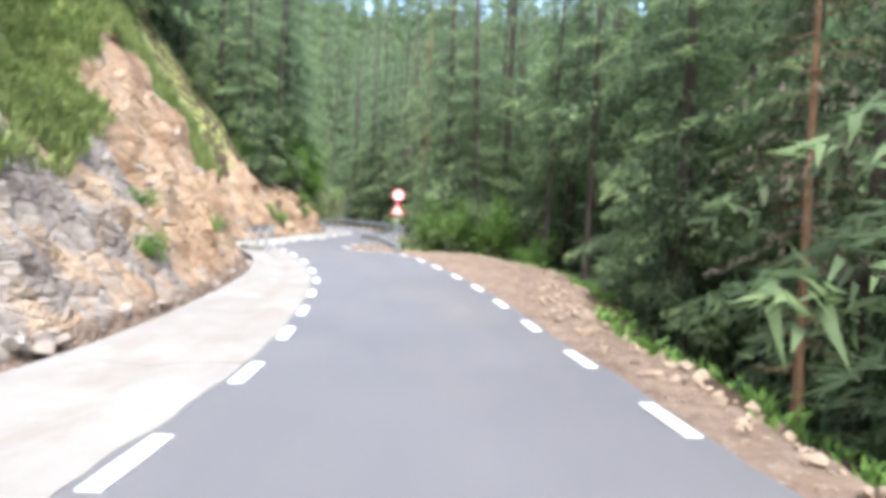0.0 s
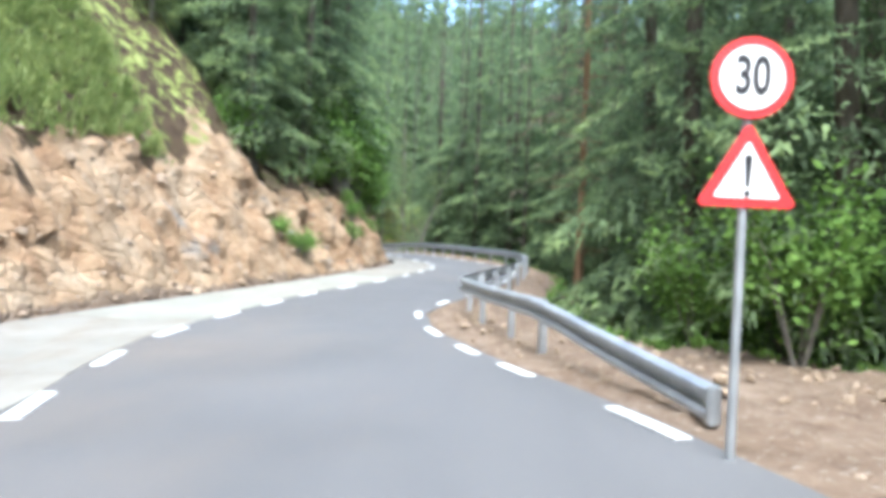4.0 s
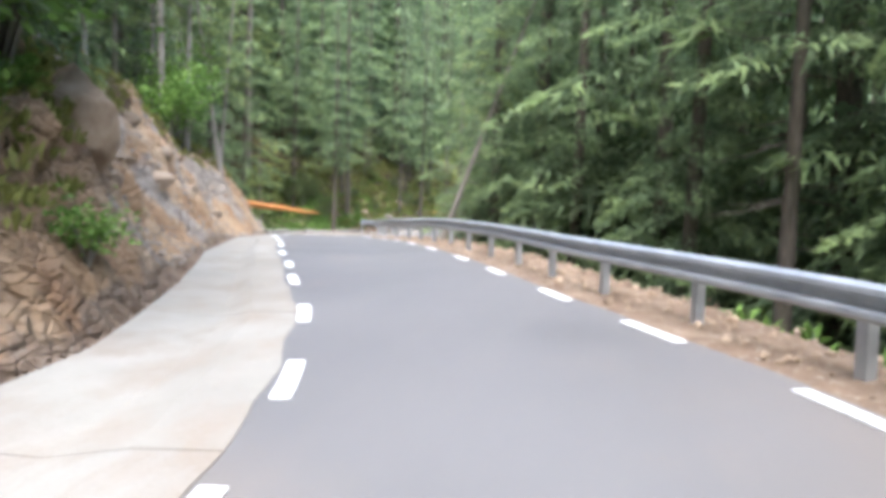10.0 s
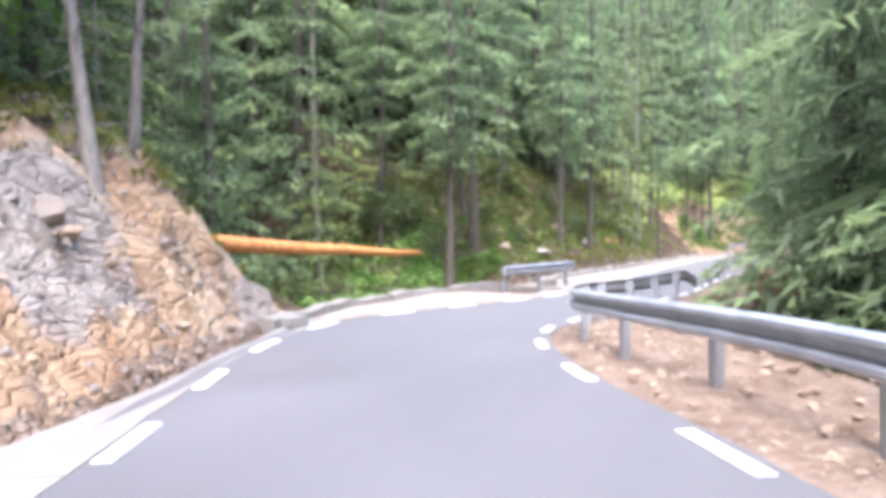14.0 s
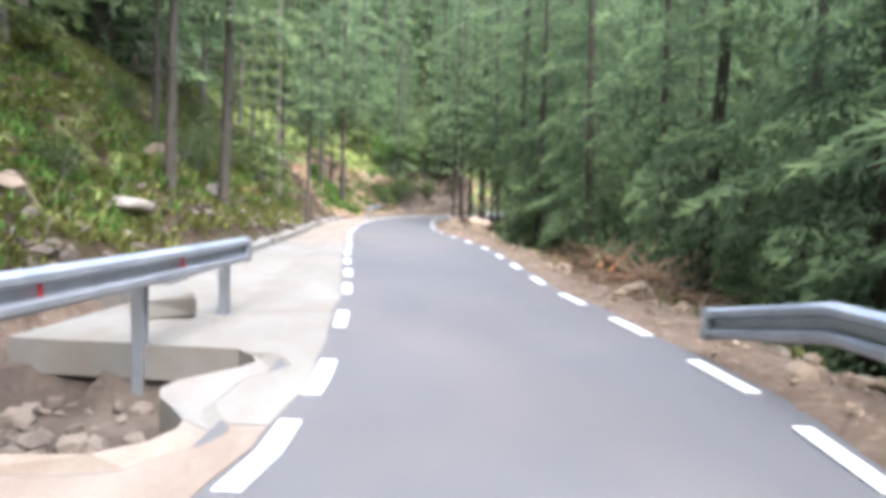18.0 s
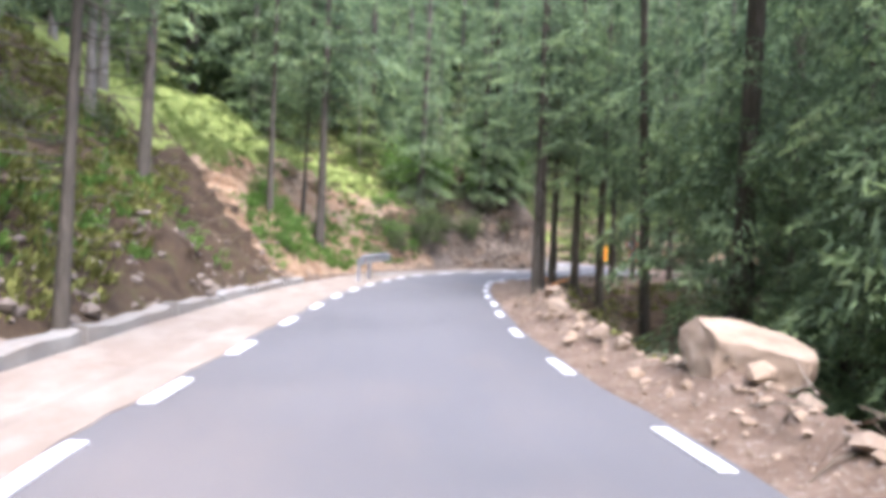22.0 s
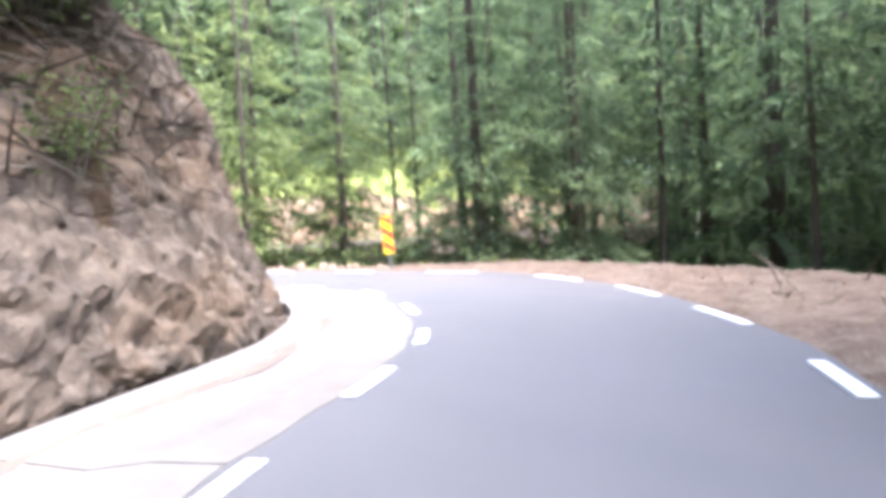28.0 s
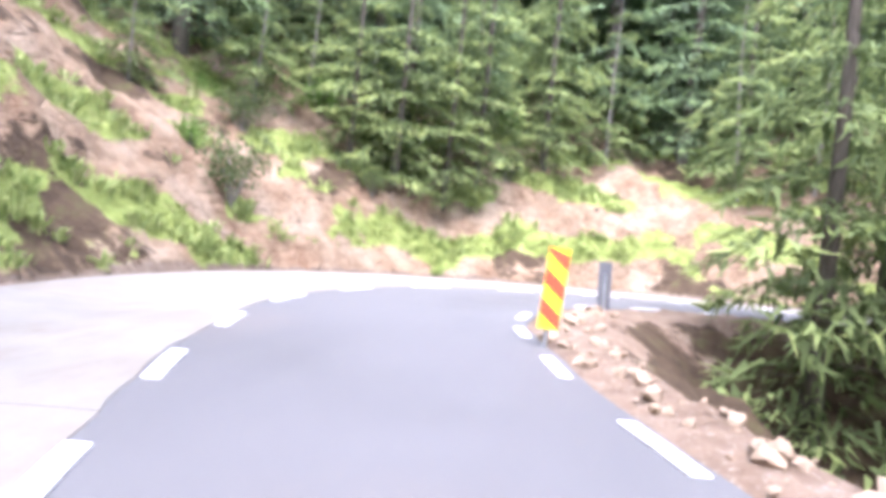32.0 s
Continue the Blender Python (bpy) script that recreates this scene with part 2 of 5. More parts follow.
def rock_face_(nt, b):
    big, n2, n3 = noise_tex(nt, 0.9, 5, 0.6), noise_tex(nt, 3.4, 7, 0.7), noise_tex(nt, 24, 5, 0.7)
    c = ramp(nt, n2, (0.32, (0.04, 0.032, 0.025)), (0.45, (0.095, 0.074, 0.056)), (0.58, (0.16, 0.127, 0.096)), (0.72, (0.26, 0.212, 0.16)))
    c = mix(nt, ramp(nt, big, (0.48, (0,) * 3), (0.62, (0.6,) * 3)), c, mix(nt, 0.5, c, (0.27, 0.165, 0.09)))
    c = mix(nt, math_node(nt, "MULTIPLY", n3, 0.3), c, (0.19, 0.165, 0.14))
    finish(nt, b, c, 0.9, spec=0.25)
    bump(nt, b, mix(nt, 0.5, n2, n3), 1.0, 0.09)


def bark_(tone_a, tone_b):
    def build(nt, b):
        n = noise_tex(nt, 6, 6, 0.7, squash=(3, 3, 0.5))
        c = ramp(nt, n, (0.3, tone_a), (0.7, tone_b))
        c = mix(nt, math_node(nt, "MULTIPLY", noise_tex(nt, 0.8, 3), 0.35), c, (0.10, 0.11, 0.075))
        finish(nt, b, c, 0.95, spec=0.15)
        bump(nt, b, n, 0.9, 0.04)
    return build


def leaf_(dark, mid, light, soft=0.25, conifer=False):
    """Leaves or sprays; on conifers the young tips are pale, and shade inside the crown is put into the colour."""
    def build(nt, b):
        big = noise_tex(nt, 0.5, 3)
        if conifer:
            v = math_node(nt, "ADD", attribute(nt, "tip_shade"), math_node(nt, "MULTIPLY", math_node(nt, "SUBTRACT", island(nt), 0.5), 0.35))
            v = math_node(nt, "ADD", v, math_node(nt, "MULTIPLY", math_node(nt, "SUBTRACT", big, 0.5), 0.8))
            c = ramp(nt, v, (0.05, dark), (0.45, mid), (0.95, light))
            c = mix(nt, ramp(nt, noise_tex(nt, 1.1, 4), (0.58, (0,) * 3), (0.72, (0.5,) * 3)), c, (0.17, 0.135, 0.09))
        else:
            c = ramp(nt, island(nt), (0.0, dark), (0.55, mid), (1.0, light))
            c = mix(nt, ramp(nt, big, (0.35, (0,) * 3), (0.7, (0.55,) * 3)), c, light)
        c = mix(nt, math_node(nt, "MULTIPLY", object_random(nt), 0.4), c, mix(nt, 0.5, dark, mid))
        finish(nt, b, c, 0.75, spec=0.2)
        t = nt.nodes.new("ShaderNodeBsdfTranslucent")
        nt.links.new(c, t.inputs["Color"])
        m = nt.nodes.new("ShaderNodeMixShader")
        m.inputs[0].default_value = soft
        nt.links.new(b.outputs[0], m.inputs[1])
        nt.links.new(t.outputs[0], m.inputs[2])
        nt.links.new(m.outputs[0], nt.nodes["Material Output"].inputs["Surface"])
    return build


def zinc_(nt, b):
    n = noise_tex(nt, 3, 5, 0.6)
    c = ramp(nt, n, (0.3, (0.30, 0.32, 0.34)), (0.7, (0.46, 0.48, 0.50)))
    finish(nt, b, c, ramp(nt, n, (0.3, (0.42,) * 3), (0.7, (0.6,) * 3)), 0.7, 0.5)
    bump(nt, b, noise_tex(nt, 30, 3), 0.1, 0.003)


def plain_(color, rough=0.5, metal=0.0, dirt=0.15):
    def build(nt, b):
        n = noise_tex(nt, 9, 5, 0.7)
        c = mix(nt, math_node(nt, "MULTIPLY", n, dirt), color, (0.25, 0.22, 0.18))
        finish(nt, b, c, rough, metal, 0.4)
    return build


def fresh_wood_(nt, b):
    n = noise_tex(nt, 5, 5, 0.6, squash=(1.2, 1.2, 1.2))
    c = ramp(nt, n, (0.3, (0.36, 0.13, 0.04)), (0.55, (0.56, 0.235, 0.075)), (0.75, (0.66, 0.36, 0.15)))
    finish(nt, b, c, 0.7)
    bump(nt, b, noise_tex(nt, 18, 4), 0.5, 0.02)


M_ASPHALT = material("asphalt", asphalt_)
M_CONCRETE = material("concrete", concrete_((0.145, 0.139, 0.123), (0.232, 0.226, 0.207), (0.145, 0.115, 0.087), 0.45))
M_CONCRETE_MUD = material("muddy_concrete", concrete_((0.17, 0.135, 0.10), (0.27, 0.235, 0.19), (0.15, 0.10, 0.065), 0.4))
M_CONCRETE_DUSTY = material("dusty_concrete", concrete_((0.12, 0.11, 0.094), (0.20, 0.19, 0.168), (0.12, 0.095, 0.07), 0.48))
M_CONCRETE_DAMP = material("damp_concrete", concrete_((0.165, 0.165, 0.142), (0.225, 0.228, 0.20), (0.25, 0.245, 0.22), 0.5))
M_PAINT = material("road_paint", paint_)
M_GROUND = material("ground", ground_)
M_STONE_WARM = material("stone_warm", stone_((0.20, 0.135, 0.085), (0.31, 0.225, 0.15), (0.42, 0.335, 0.25)))
M_STONE_GREY = material("stone_grey", stone_((0.15, 0.13, 0.112), (0.25, 0.222, 0.195), (0.37, 0.335, 0.295)))
M_ROCK = material("fractured_rock", rock_face_)
M_STONE_DARK = material("stone_dark", stone_((0.06, 0.048, 0.04), (0.115, 0.092, 0.073), (0.18, 0.145, 0.115)))
M_BARK = material("bark", bark_((0.05, 0.04, 0.034), (0.13, 0.107, 0.09)))
M_BARK_PALE = material("bark_pale", bark_((0.13, 0.115, 0.10), (0.30, 0.27, 0.24)))
M_BARK_RED = material("bark_red", bark_((0.17, 0.09, 0.05), (0.34, 0.20, 0.12)))
M_TWIG = material("dry_twigs", bark_((0.14, 0.11, 0.085), (0.27, 0.22, 0.17)))
M_TWIG_RED = material("rusty_twigs", bark_((0.13, 0.07, 0.045), (0.28, 0.17, 0.11)))
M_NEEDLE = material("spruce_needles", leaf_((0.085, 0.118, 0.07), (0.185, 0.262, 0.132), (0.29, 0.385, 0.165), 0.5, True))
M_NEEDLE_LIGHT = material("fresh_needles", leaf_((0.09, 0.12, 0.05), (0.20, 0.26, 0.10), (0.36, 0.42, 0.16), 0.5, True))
M_LEAF = material("shrub_leaves", leaf_((0.05, 0.10, 0.02), (0.12, 0.22, 0.05), (0.22, 0.36, 0.09), 0.35))
M_GRASS = material("grass_blades", leaf_((0.12, 0.165, 0.045), (0.20, 0.275, 0.085), (0.36, 0.40, 0.17), 0.3))
M_MOSS = material("moss", leaf_((0.09, 0.10, 0.028), (0.175, 0.185, 0.05), (0.28, 0.285, 0.09), 0.2))
M_ZINC = material("galvanised_steel", zinc_)
M_SIGN_WHITE = material("sign_white", plain_((0.80, 0.80, 0.80), 0.45, 0, 0.06))
M_SIGN_RED = material("sign_red", plain_((0.62, 0.03, 0.035), 0.45, 0, 0.06))
M_SIGN_BLACK = material("sign_black", plain_((0.02, 0.02, 0.025), 0.5, 0, 0.05))
M_PANEL_YELLOW = material("panel_yellow", plain_((0.90, 0.66, 0.02), 0.5, 0, 0.05))
M_PANEL_RED = material("panel_red", plain_((0.80, 0.075, 0.03), 0.5, 0, 0.05))
M_POST_DARK = material("dark_back", plain_((0.10, 0.11, 0.13), 0.6, 0.3, 0.2))
M_LOG = material("peeled_log", fresh_wood_)


# ---- the line of the road ----
SPINE = [(2.00, -60.00, 0.60), (0.60, -30.00, 0.30), (0.05, -10.00, 0.10), (0.00, -0.00, -0.00), (-0.26, 8.35, -0.18),
         (-1.45, 17.13, -0.02), (-3.76, 24.47, 0.26), (-6.02, 31.29, 0.09), (-6.46, 38.76, 0.19), (-5.72, 46.43, 0.47),
         (-6.21, 54.45, 0.72), (-9.46, 62.40, 1.02), (-12.73, 68.75, 1.17), (-15.91, 74.39, 1.12), (-18.66, 80.13, 0.98),
         (-18.77, 86.35, 0.83), (-17.41, 93.28, 0.86), (-16.17, 101.17, 0.94), (-15.03, 109.75, 0.99), (-14.18, 117.97, 1.01),
         (-12.71, 125.40, 1.10), (-10.08, 132.33, 1.24), (-6.00, 136.58, 1.38), (-1.32, 139.57, 1.49), (0.78, 143.61, 1.66),
         (-0.29, 148.39, 1.82), (-1.19, 151.39, 1.92), (-1.99, 154.99, 2.02), (-1.29, 158.79, 2.10), (1.21, 161.49, 2.14),
         (5.01, 162.99, 2.17), (10.81, 163.49, 2.17), (19.81, 161.99, 2.17), (34.81, 157.99, 2.17)]


def spline(points, step=0.25):
    p = np.array(points, float)
    p = np.vstack([2 * p[0] - p[1], p, 2 * p[-1] - p[-2]])
    out = []
    for i in range(1, len(p) - 2):
        n = max(2, int(np.linalg.norm(p[i + 1] - p[i]) / step))
        for u in np.linspace(0, 1, n, endpoint=False):
            out.append(0.5 * (2 * p[i] + (p[i + 1] - p[i - 1]) * u + (2 * p[i - 1] - 5 * p[i] + 4 * p[i + 1] - p[i + 2]) * u * u
                              + (3 * p[i] - p[i - 1] - 3 * p[i + 1] + p[i + 2]) * u ** 3))
    out.append(p[-2])
    return np.array(out)


RS = spline(SPINE)
RS_S = np.concatenate([[0], np.sqrt(((RS[1:, :2] - RS[:-1, :2]) ** 2).sum(1)).cumsum()])
RS_S -= RS_S[np.argmin((RS[:, 0] ** 2 + RS[:, 1] ** 2))]
RS_T = np.gradient(RS[:, :2], RS_S, axis=0)
for _ in range(6):
    RS_T[1:-1] = (RS_T[:-2] + RS_T[1:-1] + RS_T[2:]) / 3
RS_T /= np.linalg.norm(RS_T, axis=1)[:, None]
S0, S1 = RS_S[0], RS_S[-1]


def at(s, d=0.0, h=0.0):
    """The place s metres along the road, d to the right of its line and h above it."""
    x, y, z = (np.interp(s, RS_S, RS[:, k]) for k in range(3))
    tx, ty = np.interp(s, RS_S, RS_T[:, 0]), np.interp(s, RS_S, RS_T[:, 1])
    return Vector((x + ty * d, y - tx * d, z + h))


def heading(s):
    return math.atan2(-np.interp(s, RS_S, RS_T[:, 0]), np.interp(s, RS_S, RS_T[:, 1]))


def along(x, y):
    """s and d of places on the plan."""
    x, y = np.atleast_1d(np.asarray(x, float)), np.atleast_1d(np.asarray(y, float))
    s, d = np.empty(len(x)), np.empty(len(x))
    for i in range(0, len(x), 4000):
        q = np.stack([x[i:i + 4000], y[i:i + 4000]], 1)
        k = ((q[:, None, :] - RS[None, ::2, :2]) ** 2).sum(2).argmin(1) * 2
        w = q - RS[k, :2]
        t = RS_T[k]
        s[i:i + 4000] = RS_S[k] + (w * t).sum(1).clip(-0.5, 0.5)
        d[i:i + 4000] = np.sign(w[:, 0] * t[:, 1] - w[:, 1] * t[:, 0]) * np.sqrt((w ** 2).sum(1))
    return s, d


def table(*rows):
    return np.array(rows, float).T


LEFT_LINE = table((-60, -1.68), (9, -1.62), (21, -1.65), (27, -1.95), (32, -2.3), (40, -2.1), (44, -1.7), (50, -1.28), (53, -1.0), (57, -1.0), (60, -1.1), (64, -1.5), (68, -1.83), (76, -1.95), (86, -2.35),
                  (89, -1.75), (91.8, -1.15), (93.6, -0.85), (95, -0.85), (98, -1.05), (106, -1.65), (115, -2.1), (122, -1.85), (137, -1.9), (146, -1.5), (152, -1.3), (155.5, -1.05), (157.2, -1.05), (158.9, -1.35), (160.5, -1.55), (163, -1.65), (220, -1.9))
RIGHT_LINE = table((-60, 2.1), (9, 2.2), (17, 2.42), (23, 2.75), (27, 2.7), (30.5, 2.5), (32.3, 2.25), (34.5, 1.75), (36.5, 1.45), (39, 1.75), (41.6, 2.2), (50, 2.75), (56, 2.95), (61, 2.4), (70, 2.17), (76, 2.3), (80, 1.95), (86, 1.97), (95, 2.6),
                   (101, 2.2), (109, 2.4), (118, 2.05), (127, 2.2), (135.5, 1.72), (140, 2.2), (149, 2.2), (154, 2.7), (157, 2.3), (160, 2.0), (220, 2.1))
FOOT = table((-40, 4.2), (0, 4.1), (12, 3.9), (22, 3.5), (29, 4.2), (33, 5.4), (40, 4.6), (47, 4.2), (53, 3.6), (58, 3.0), (62, 3.2), (67, 3.7), (75, 3.5), (80, 2.8), (83, 2.8), (86, 3.5), (88, 4.2), (92, 4.6),
             (98, 4.0), (104, 4.1), (117, 4.0), (137, 4.2), (143, 4.0), (148, 3.7), (152, 3.2), (154, 3.0), (156, 3.3), (159, 4.2), (163, 5.0), (168, 5.2), (190, 5.0))
CUT = table((-40, 4), (0, 3.4), (10, 3.3), (14, 4.4), (17, 5.4), (22, 5.8), (25, 5.0), (28, 4.3), (34, 4.2), (41, 4.3), (45, 4.8), (48, 4.0), (52, 2.6), (58, 2.2), (60.5, 2.4), (62, 3.0), (65, 3.0), (68, 3.4), (70, 4.0), (76, 4.6), (80, 4.2), (83, 3.2), (85.5, 1.6), (87.5, 0.1), (94, 0.1),
            (98, 1.1), (112, 1.0), (120, 0.9), (125, 2.0), (130, 4.0), (135, 5.0), (139, 4.2), (142, 3.0), (146, 2.8), (149, 3.5), (154, 3.8), (157, 4.0), (163, 5.0), (168, 3.0), (190, 3))
STEEP = table((-40, 1.2), (0, 1.3), (14, 1.3), (22, 1.7), (31, 1.7), (38, 1.75), (43, 1.6), (46, 1.3), (53, 1.8), (60, 1.8), (65, 1.3), (76, 1.25), (84, 1.3), (87, 0.6), (96, 0.9), (126, 1.0), (131, 1.0),
              (139, 1.0), (145, 2.4), (154, 3.0), (158, 1.2), (190, 1.0))
HILL = table((-40, 0.6), (0, 0.62), (14, 1.0), (18, 1.4), (24, 1.6), (43, 1.5), (49, 0.9), (60, 0.55), (82, 0.5), (87.5, -0.02), (93, 0.1), (99, 0.6), (106, 0.8), (114, 0.85), (126, 0.8), (140, 0.6), (152, 0.7), (156, 1.0), (162, 1.0), (168, 0.75), (190, 0.7))
SHOULDER = table((-40, 3.0), (0, 2.8), (7, 3.0), (12, 3.8), (16, 5.0), (19, 6.6), (28, 6.8), (33, 5.0), (37, 4.0), (60, 4.2), (80, 4.6), (90, 4.4), (96, 3.6), (104, 3.1), (112, 3.1), (120, 3.0), (128, 3.3), (134, 4.0), (141, 5.2), (149, 6.6), (155, 5.6),
                 (159, 3.0), (163, 3.0), (190, 4))


def fbm(x, y, scale, seed=0.0, octaves=4):
    out, amp, f = np.zeros_like(x), 1.0, 1.0 / scale
    rng = np.random.RandomState(int(seed * 7 + 3))
    for _ in range(octaves):
        for _ in range(4):
            a = rng.uniform(0, 6.283)
            k = f * rng.uniform(0.7, 1.4)
            out += amp * 0.35 * np.sin((x * math.cos(a) + y * math.sin(a)) * k * 6.283 + rng.uniform(0, 6.283))
        amp *= 0.5
        f *= 2.1
    return out


def fbm3(x, y, z, scale, seed=0.0, octaves=3):
    out, amp, f = np.zeros_like(x), 1.0, 1.0 / scale
    rng = np.random.RandomState(int(seed * 5 + 1))
    for _ in range(octaves):
        for _ in range(5):
            v = rng.normal(size=3)
            v /= np.linalg.norm(v)
            k = f * rng.uniform(0.7, 1.4) * 6.283
            out += amp * 0.32 * np.sin((x * v[0] + y * v[1] + z * v[2]) * k + rng.uniform(0, 6.283))
        amp *= 0.55
        f *= 2.1
    return out


def crag(x, y):
    """Broken ledges: creased waves in two directions."""
    a = np.abs(fbm(x, y, 3.2, 11, 4))
    b = np.abs(fbm(x, y, 1.3, 12, 3))
    return 0.75 * a + 0.4 * b - 0.45


def ground_height(x, y, detail=True):
    x, y = np.atleast_1d(np.asarray(x, float)), np.atleast_1d(np.asarray(y, float))
    s, d = along(x, y)
    zr = np.interp(s, RS_S, RS[:, 2])
    foot, cut, steep, hill, sh = (np.interp(s, *k) for k in (FOOT, CUT, STEEP, HILL, SHOULDER))
    e = -d - foot
    width = cut / steep
    u = (e / np.maximum(width, 0.05)).clip(0, 1)
    up = cut * (u * u * (3 - 2 * u) * 0.35 + u * 0.65) + hill * (e - width).clip(0, 20) + 0.85 * (e - width - 20).clip(0, 90)
    gully = np.interp(s, [85, 88, 92, 97], [0, 1, 1, 0]) * np.interp(e, [0, 1.5, 6, 14, 30, 60], [0, -0.9, -1.6, 0.6, 12, 24])
    left = up + np.where(e > 0, gully, 0)
    g = d - sh
    drop = np.interp(g, [0, 0.6, 3, 14, 24, 34, 60, 120, 220, 400], [0, -0.25, -1.9, -7.5, -10.0, -8.0, 8.0, 60, 120, 150])
    z = np.where(d < 0, np.where(e > 0, left, -0.1), np.where(g > 0, drop, -0.02))
    z = np.where((d > -foot) & (d < np.interp(s, *RIGHT_LINE) - 0.02), -0.22, z)
    z = np.where((s > 93.2) & (s < 95.9) & (d < -1.6) & (d > -foot + 0.4), -0.55, z)
    if detail:
        rough = np.where(d < 0, (e / 1.2).clip(0, 1), (g / 1.5).clip(0, 1))
        z = z + 0.5 * rough * fbm(x, y, 9, 1) + 0.12 * rough * fbm(x, y, 1.6, 2)
        face = np.where(d < 0, (e / 0.5).clip(0, 1) * ((width - e) / 0.8 + 1).clip(0, 1), 0) * (cut > 1.5)
        z = z + face * 0.16 * crag(x, y)
        z = z + np.interp(s, [111, 115, 126, 129], [0, 0.36, 0.36, 0]) * np.exp(-((d - 3.35) / 0.42) ** 2) * (1 + 0.5 * fbm(x, y, 2.2, 61, 2))
        z = z + np.where((d > np.interp(s, *RIGHT_LINE) + 0.3) & (g < 0.6), 0.07 * np.abs(fbm(x, y, 0.9, 5)), 0)
    return z + zr


def ground_at(x, y):
    return float(ground_height([x], [y])[0])


def mesh_object(name, verts, faces, mat, parent=None, smooth=False, label=""):
    me = bpy.data.meshes.new(name)
    me.from_pydata(verts, [], faces)
    me.materials.append(mat)
    if smooth:
        me.shade_smooth()
    me.update()
    ob = new(name, me)
    if parent:
        ob.parent = parent
    return tagged(ob, label)


def part(name, bm, mat, parent=None, label="", smooth=False):
    me = bpy.data.meshes.new(name)
    bm.to_mesh(me)
    bm.free()
    me.materials.append(mat)
    if smooth:
        me.shade_smooth()
    ob = new(name, me)
    if parent:
        ob.parent = parent
    return tagged(ob, label)


# ---- the ground: one sheet, fine beside the road ----
def build_ground():
    def sheet(x0, x1, y0, y1, cell):
        xs, ys = np.arange(x0, x1 + 0.01, cell), np.arange(y0, y1 + 0.01, cell)
        gx, gy = np.meshgrid(xs, ys)
        n = len(xs)
        quads = (np.arange(len(ys) - 1)[:, None] * n + np.arange(n - 1)[None]).ravel()
        return gx.ravel(), gy.ravel(), np.stack([quads, quads + 1, quads + n + 1, quads + n], 1)

    verts, faces, base = [], [], 0
    FINE = 0.22
    for cell, inner, outer in ((FINE, -1.0, 15.0), (1.6, 12.8, 60.0), (12.0, 44.0, 900.0)):
        span = (-600, 600, -500, 700) if cell > 5 else ((-110, 90, -75, 240) if cell > 1 else (-60, 45, -30, 185))
        x, y, q = sheet(*span, cell)
        cx, cy = x[q].mean(1), y[q].mean(1)
        _, d = along(cx, cy)
        keep = (np.abs(d) >= inner) & (np.abs(d) < outer)
        q = q[keep]
        used, q = np.unique(q, return_inverse=True)
        q = q.reshape(-1, 4)
        z = ground_height(x[used], y[used])
        if cell < 1:
            # the cut face is pushed in and out sideways into ledges and blocks
            px, py = x[used].copy(), y[used].copy()
            sv, dv = along(px, py)
            foot, cut, steep = (np.interp(sv, *k) for k in (FOOT, CUT, STEEP))
            e, wd = -dv - foot, cut / steep
            face = ((e - 0.1) / 0.6).clip(0, 1) * ((wd - e) / 0.7 + 1).clip(0, 1) * (cut > 1.5)
            tilt = z + 0.35 * px - 0.2 * py
            strata = np.abs(((tilt / 0.85 + 0.5 * fbm3(px, py, z, 3.0, 41)) % 1.0) - 0.5) * 2
            block = np.round(fbm3(px, py, z, 1.8, 42) * 3) / 3
            calm = np.interp(sv, [-5, 12, 18, 33, 38, 44, 48, 58, 63, 84, 130, 142, 144, 155, 158], [0.6, 0.6, 0.5, 0.45, 0.5, 0.8, 1.0, 0.9, 0.4, 0.4, 0.6, 0.8, 0.15, 0.15, 0.6])
            push = face * (calm * (0.30 * fbm3(px, py, z, 2.6, 43) + 0.22 * (strata - 0.5) + 0.20 * block) + 0.07 * fbm3(px, py, z, 0.7, 44) + 0.04 * np.round(fbm3(px, py, z, 0.9, 46) * 2))
            push = push + face * np.interp(sv, [53, 56, 64, 66], [0, 1, 1, 0]) * 0.16 * (np.abs(fbm(sv, 0.15 * z, 1.5, 48, 3)) * 2 - 0.7)
            ti = np.interp(sv, RS_S, RS_T[:, 0]), np.interp(sv, RS_S, RS_T[:, 1])
            push = np.maximum(push, -0.45) * np.interp(sv, [154, 158], [1.0, 0.45])
            x[used], y[used] = px - ti[1] * push, py + ti[0] * push
            z = z + face * (calm * 0.12 * (strata - 0.5) + 0.10 * fbm3(px, py, z, 0.7, 45))
        if cell > 1:
            z = z - 0.12
        if cell > 5:
            z = z - 1.0
        verts.append(np.stack([x[used], y[used], z], 1))
        faces.append(q + base)
        base += len(used)
    v, f = np.vstack(verts), np.vstack(faces)
    me = bpy.data.meshes.new("ground")
    me.from_pydata(v.tolist(), [], f.tolist())
    s, d = along(v[:, 0], v[:, 1])
    foot, cut, steep, sh = (np.interp(s, *k) for k in (FOOT, CUT, STEEP, SHOULDER))
    e, w = -d - foot, cut / steep
    wob = 0.9 * fbm(v[:, 0], v[:, 1], 2.6, 8)
    rock = np.where(d < 0, ((w + 0.5 - e + wob) / 0.8).clip(0, 1) * (cut > 1.2), 0)
    rock = np.where((s > 155) & (s < 185) & (d < 0) & (e < 11), (0.85 + 0.5 * fbm3(v[:, 0], v[:, 1], v[:, 2], 5, 9)).clip(0, 1), rock)
    rock = rock * (1 - np.interp(s, [108, 112, 129, 131.5], [0, 1, 1, 0]) * (d < 0))
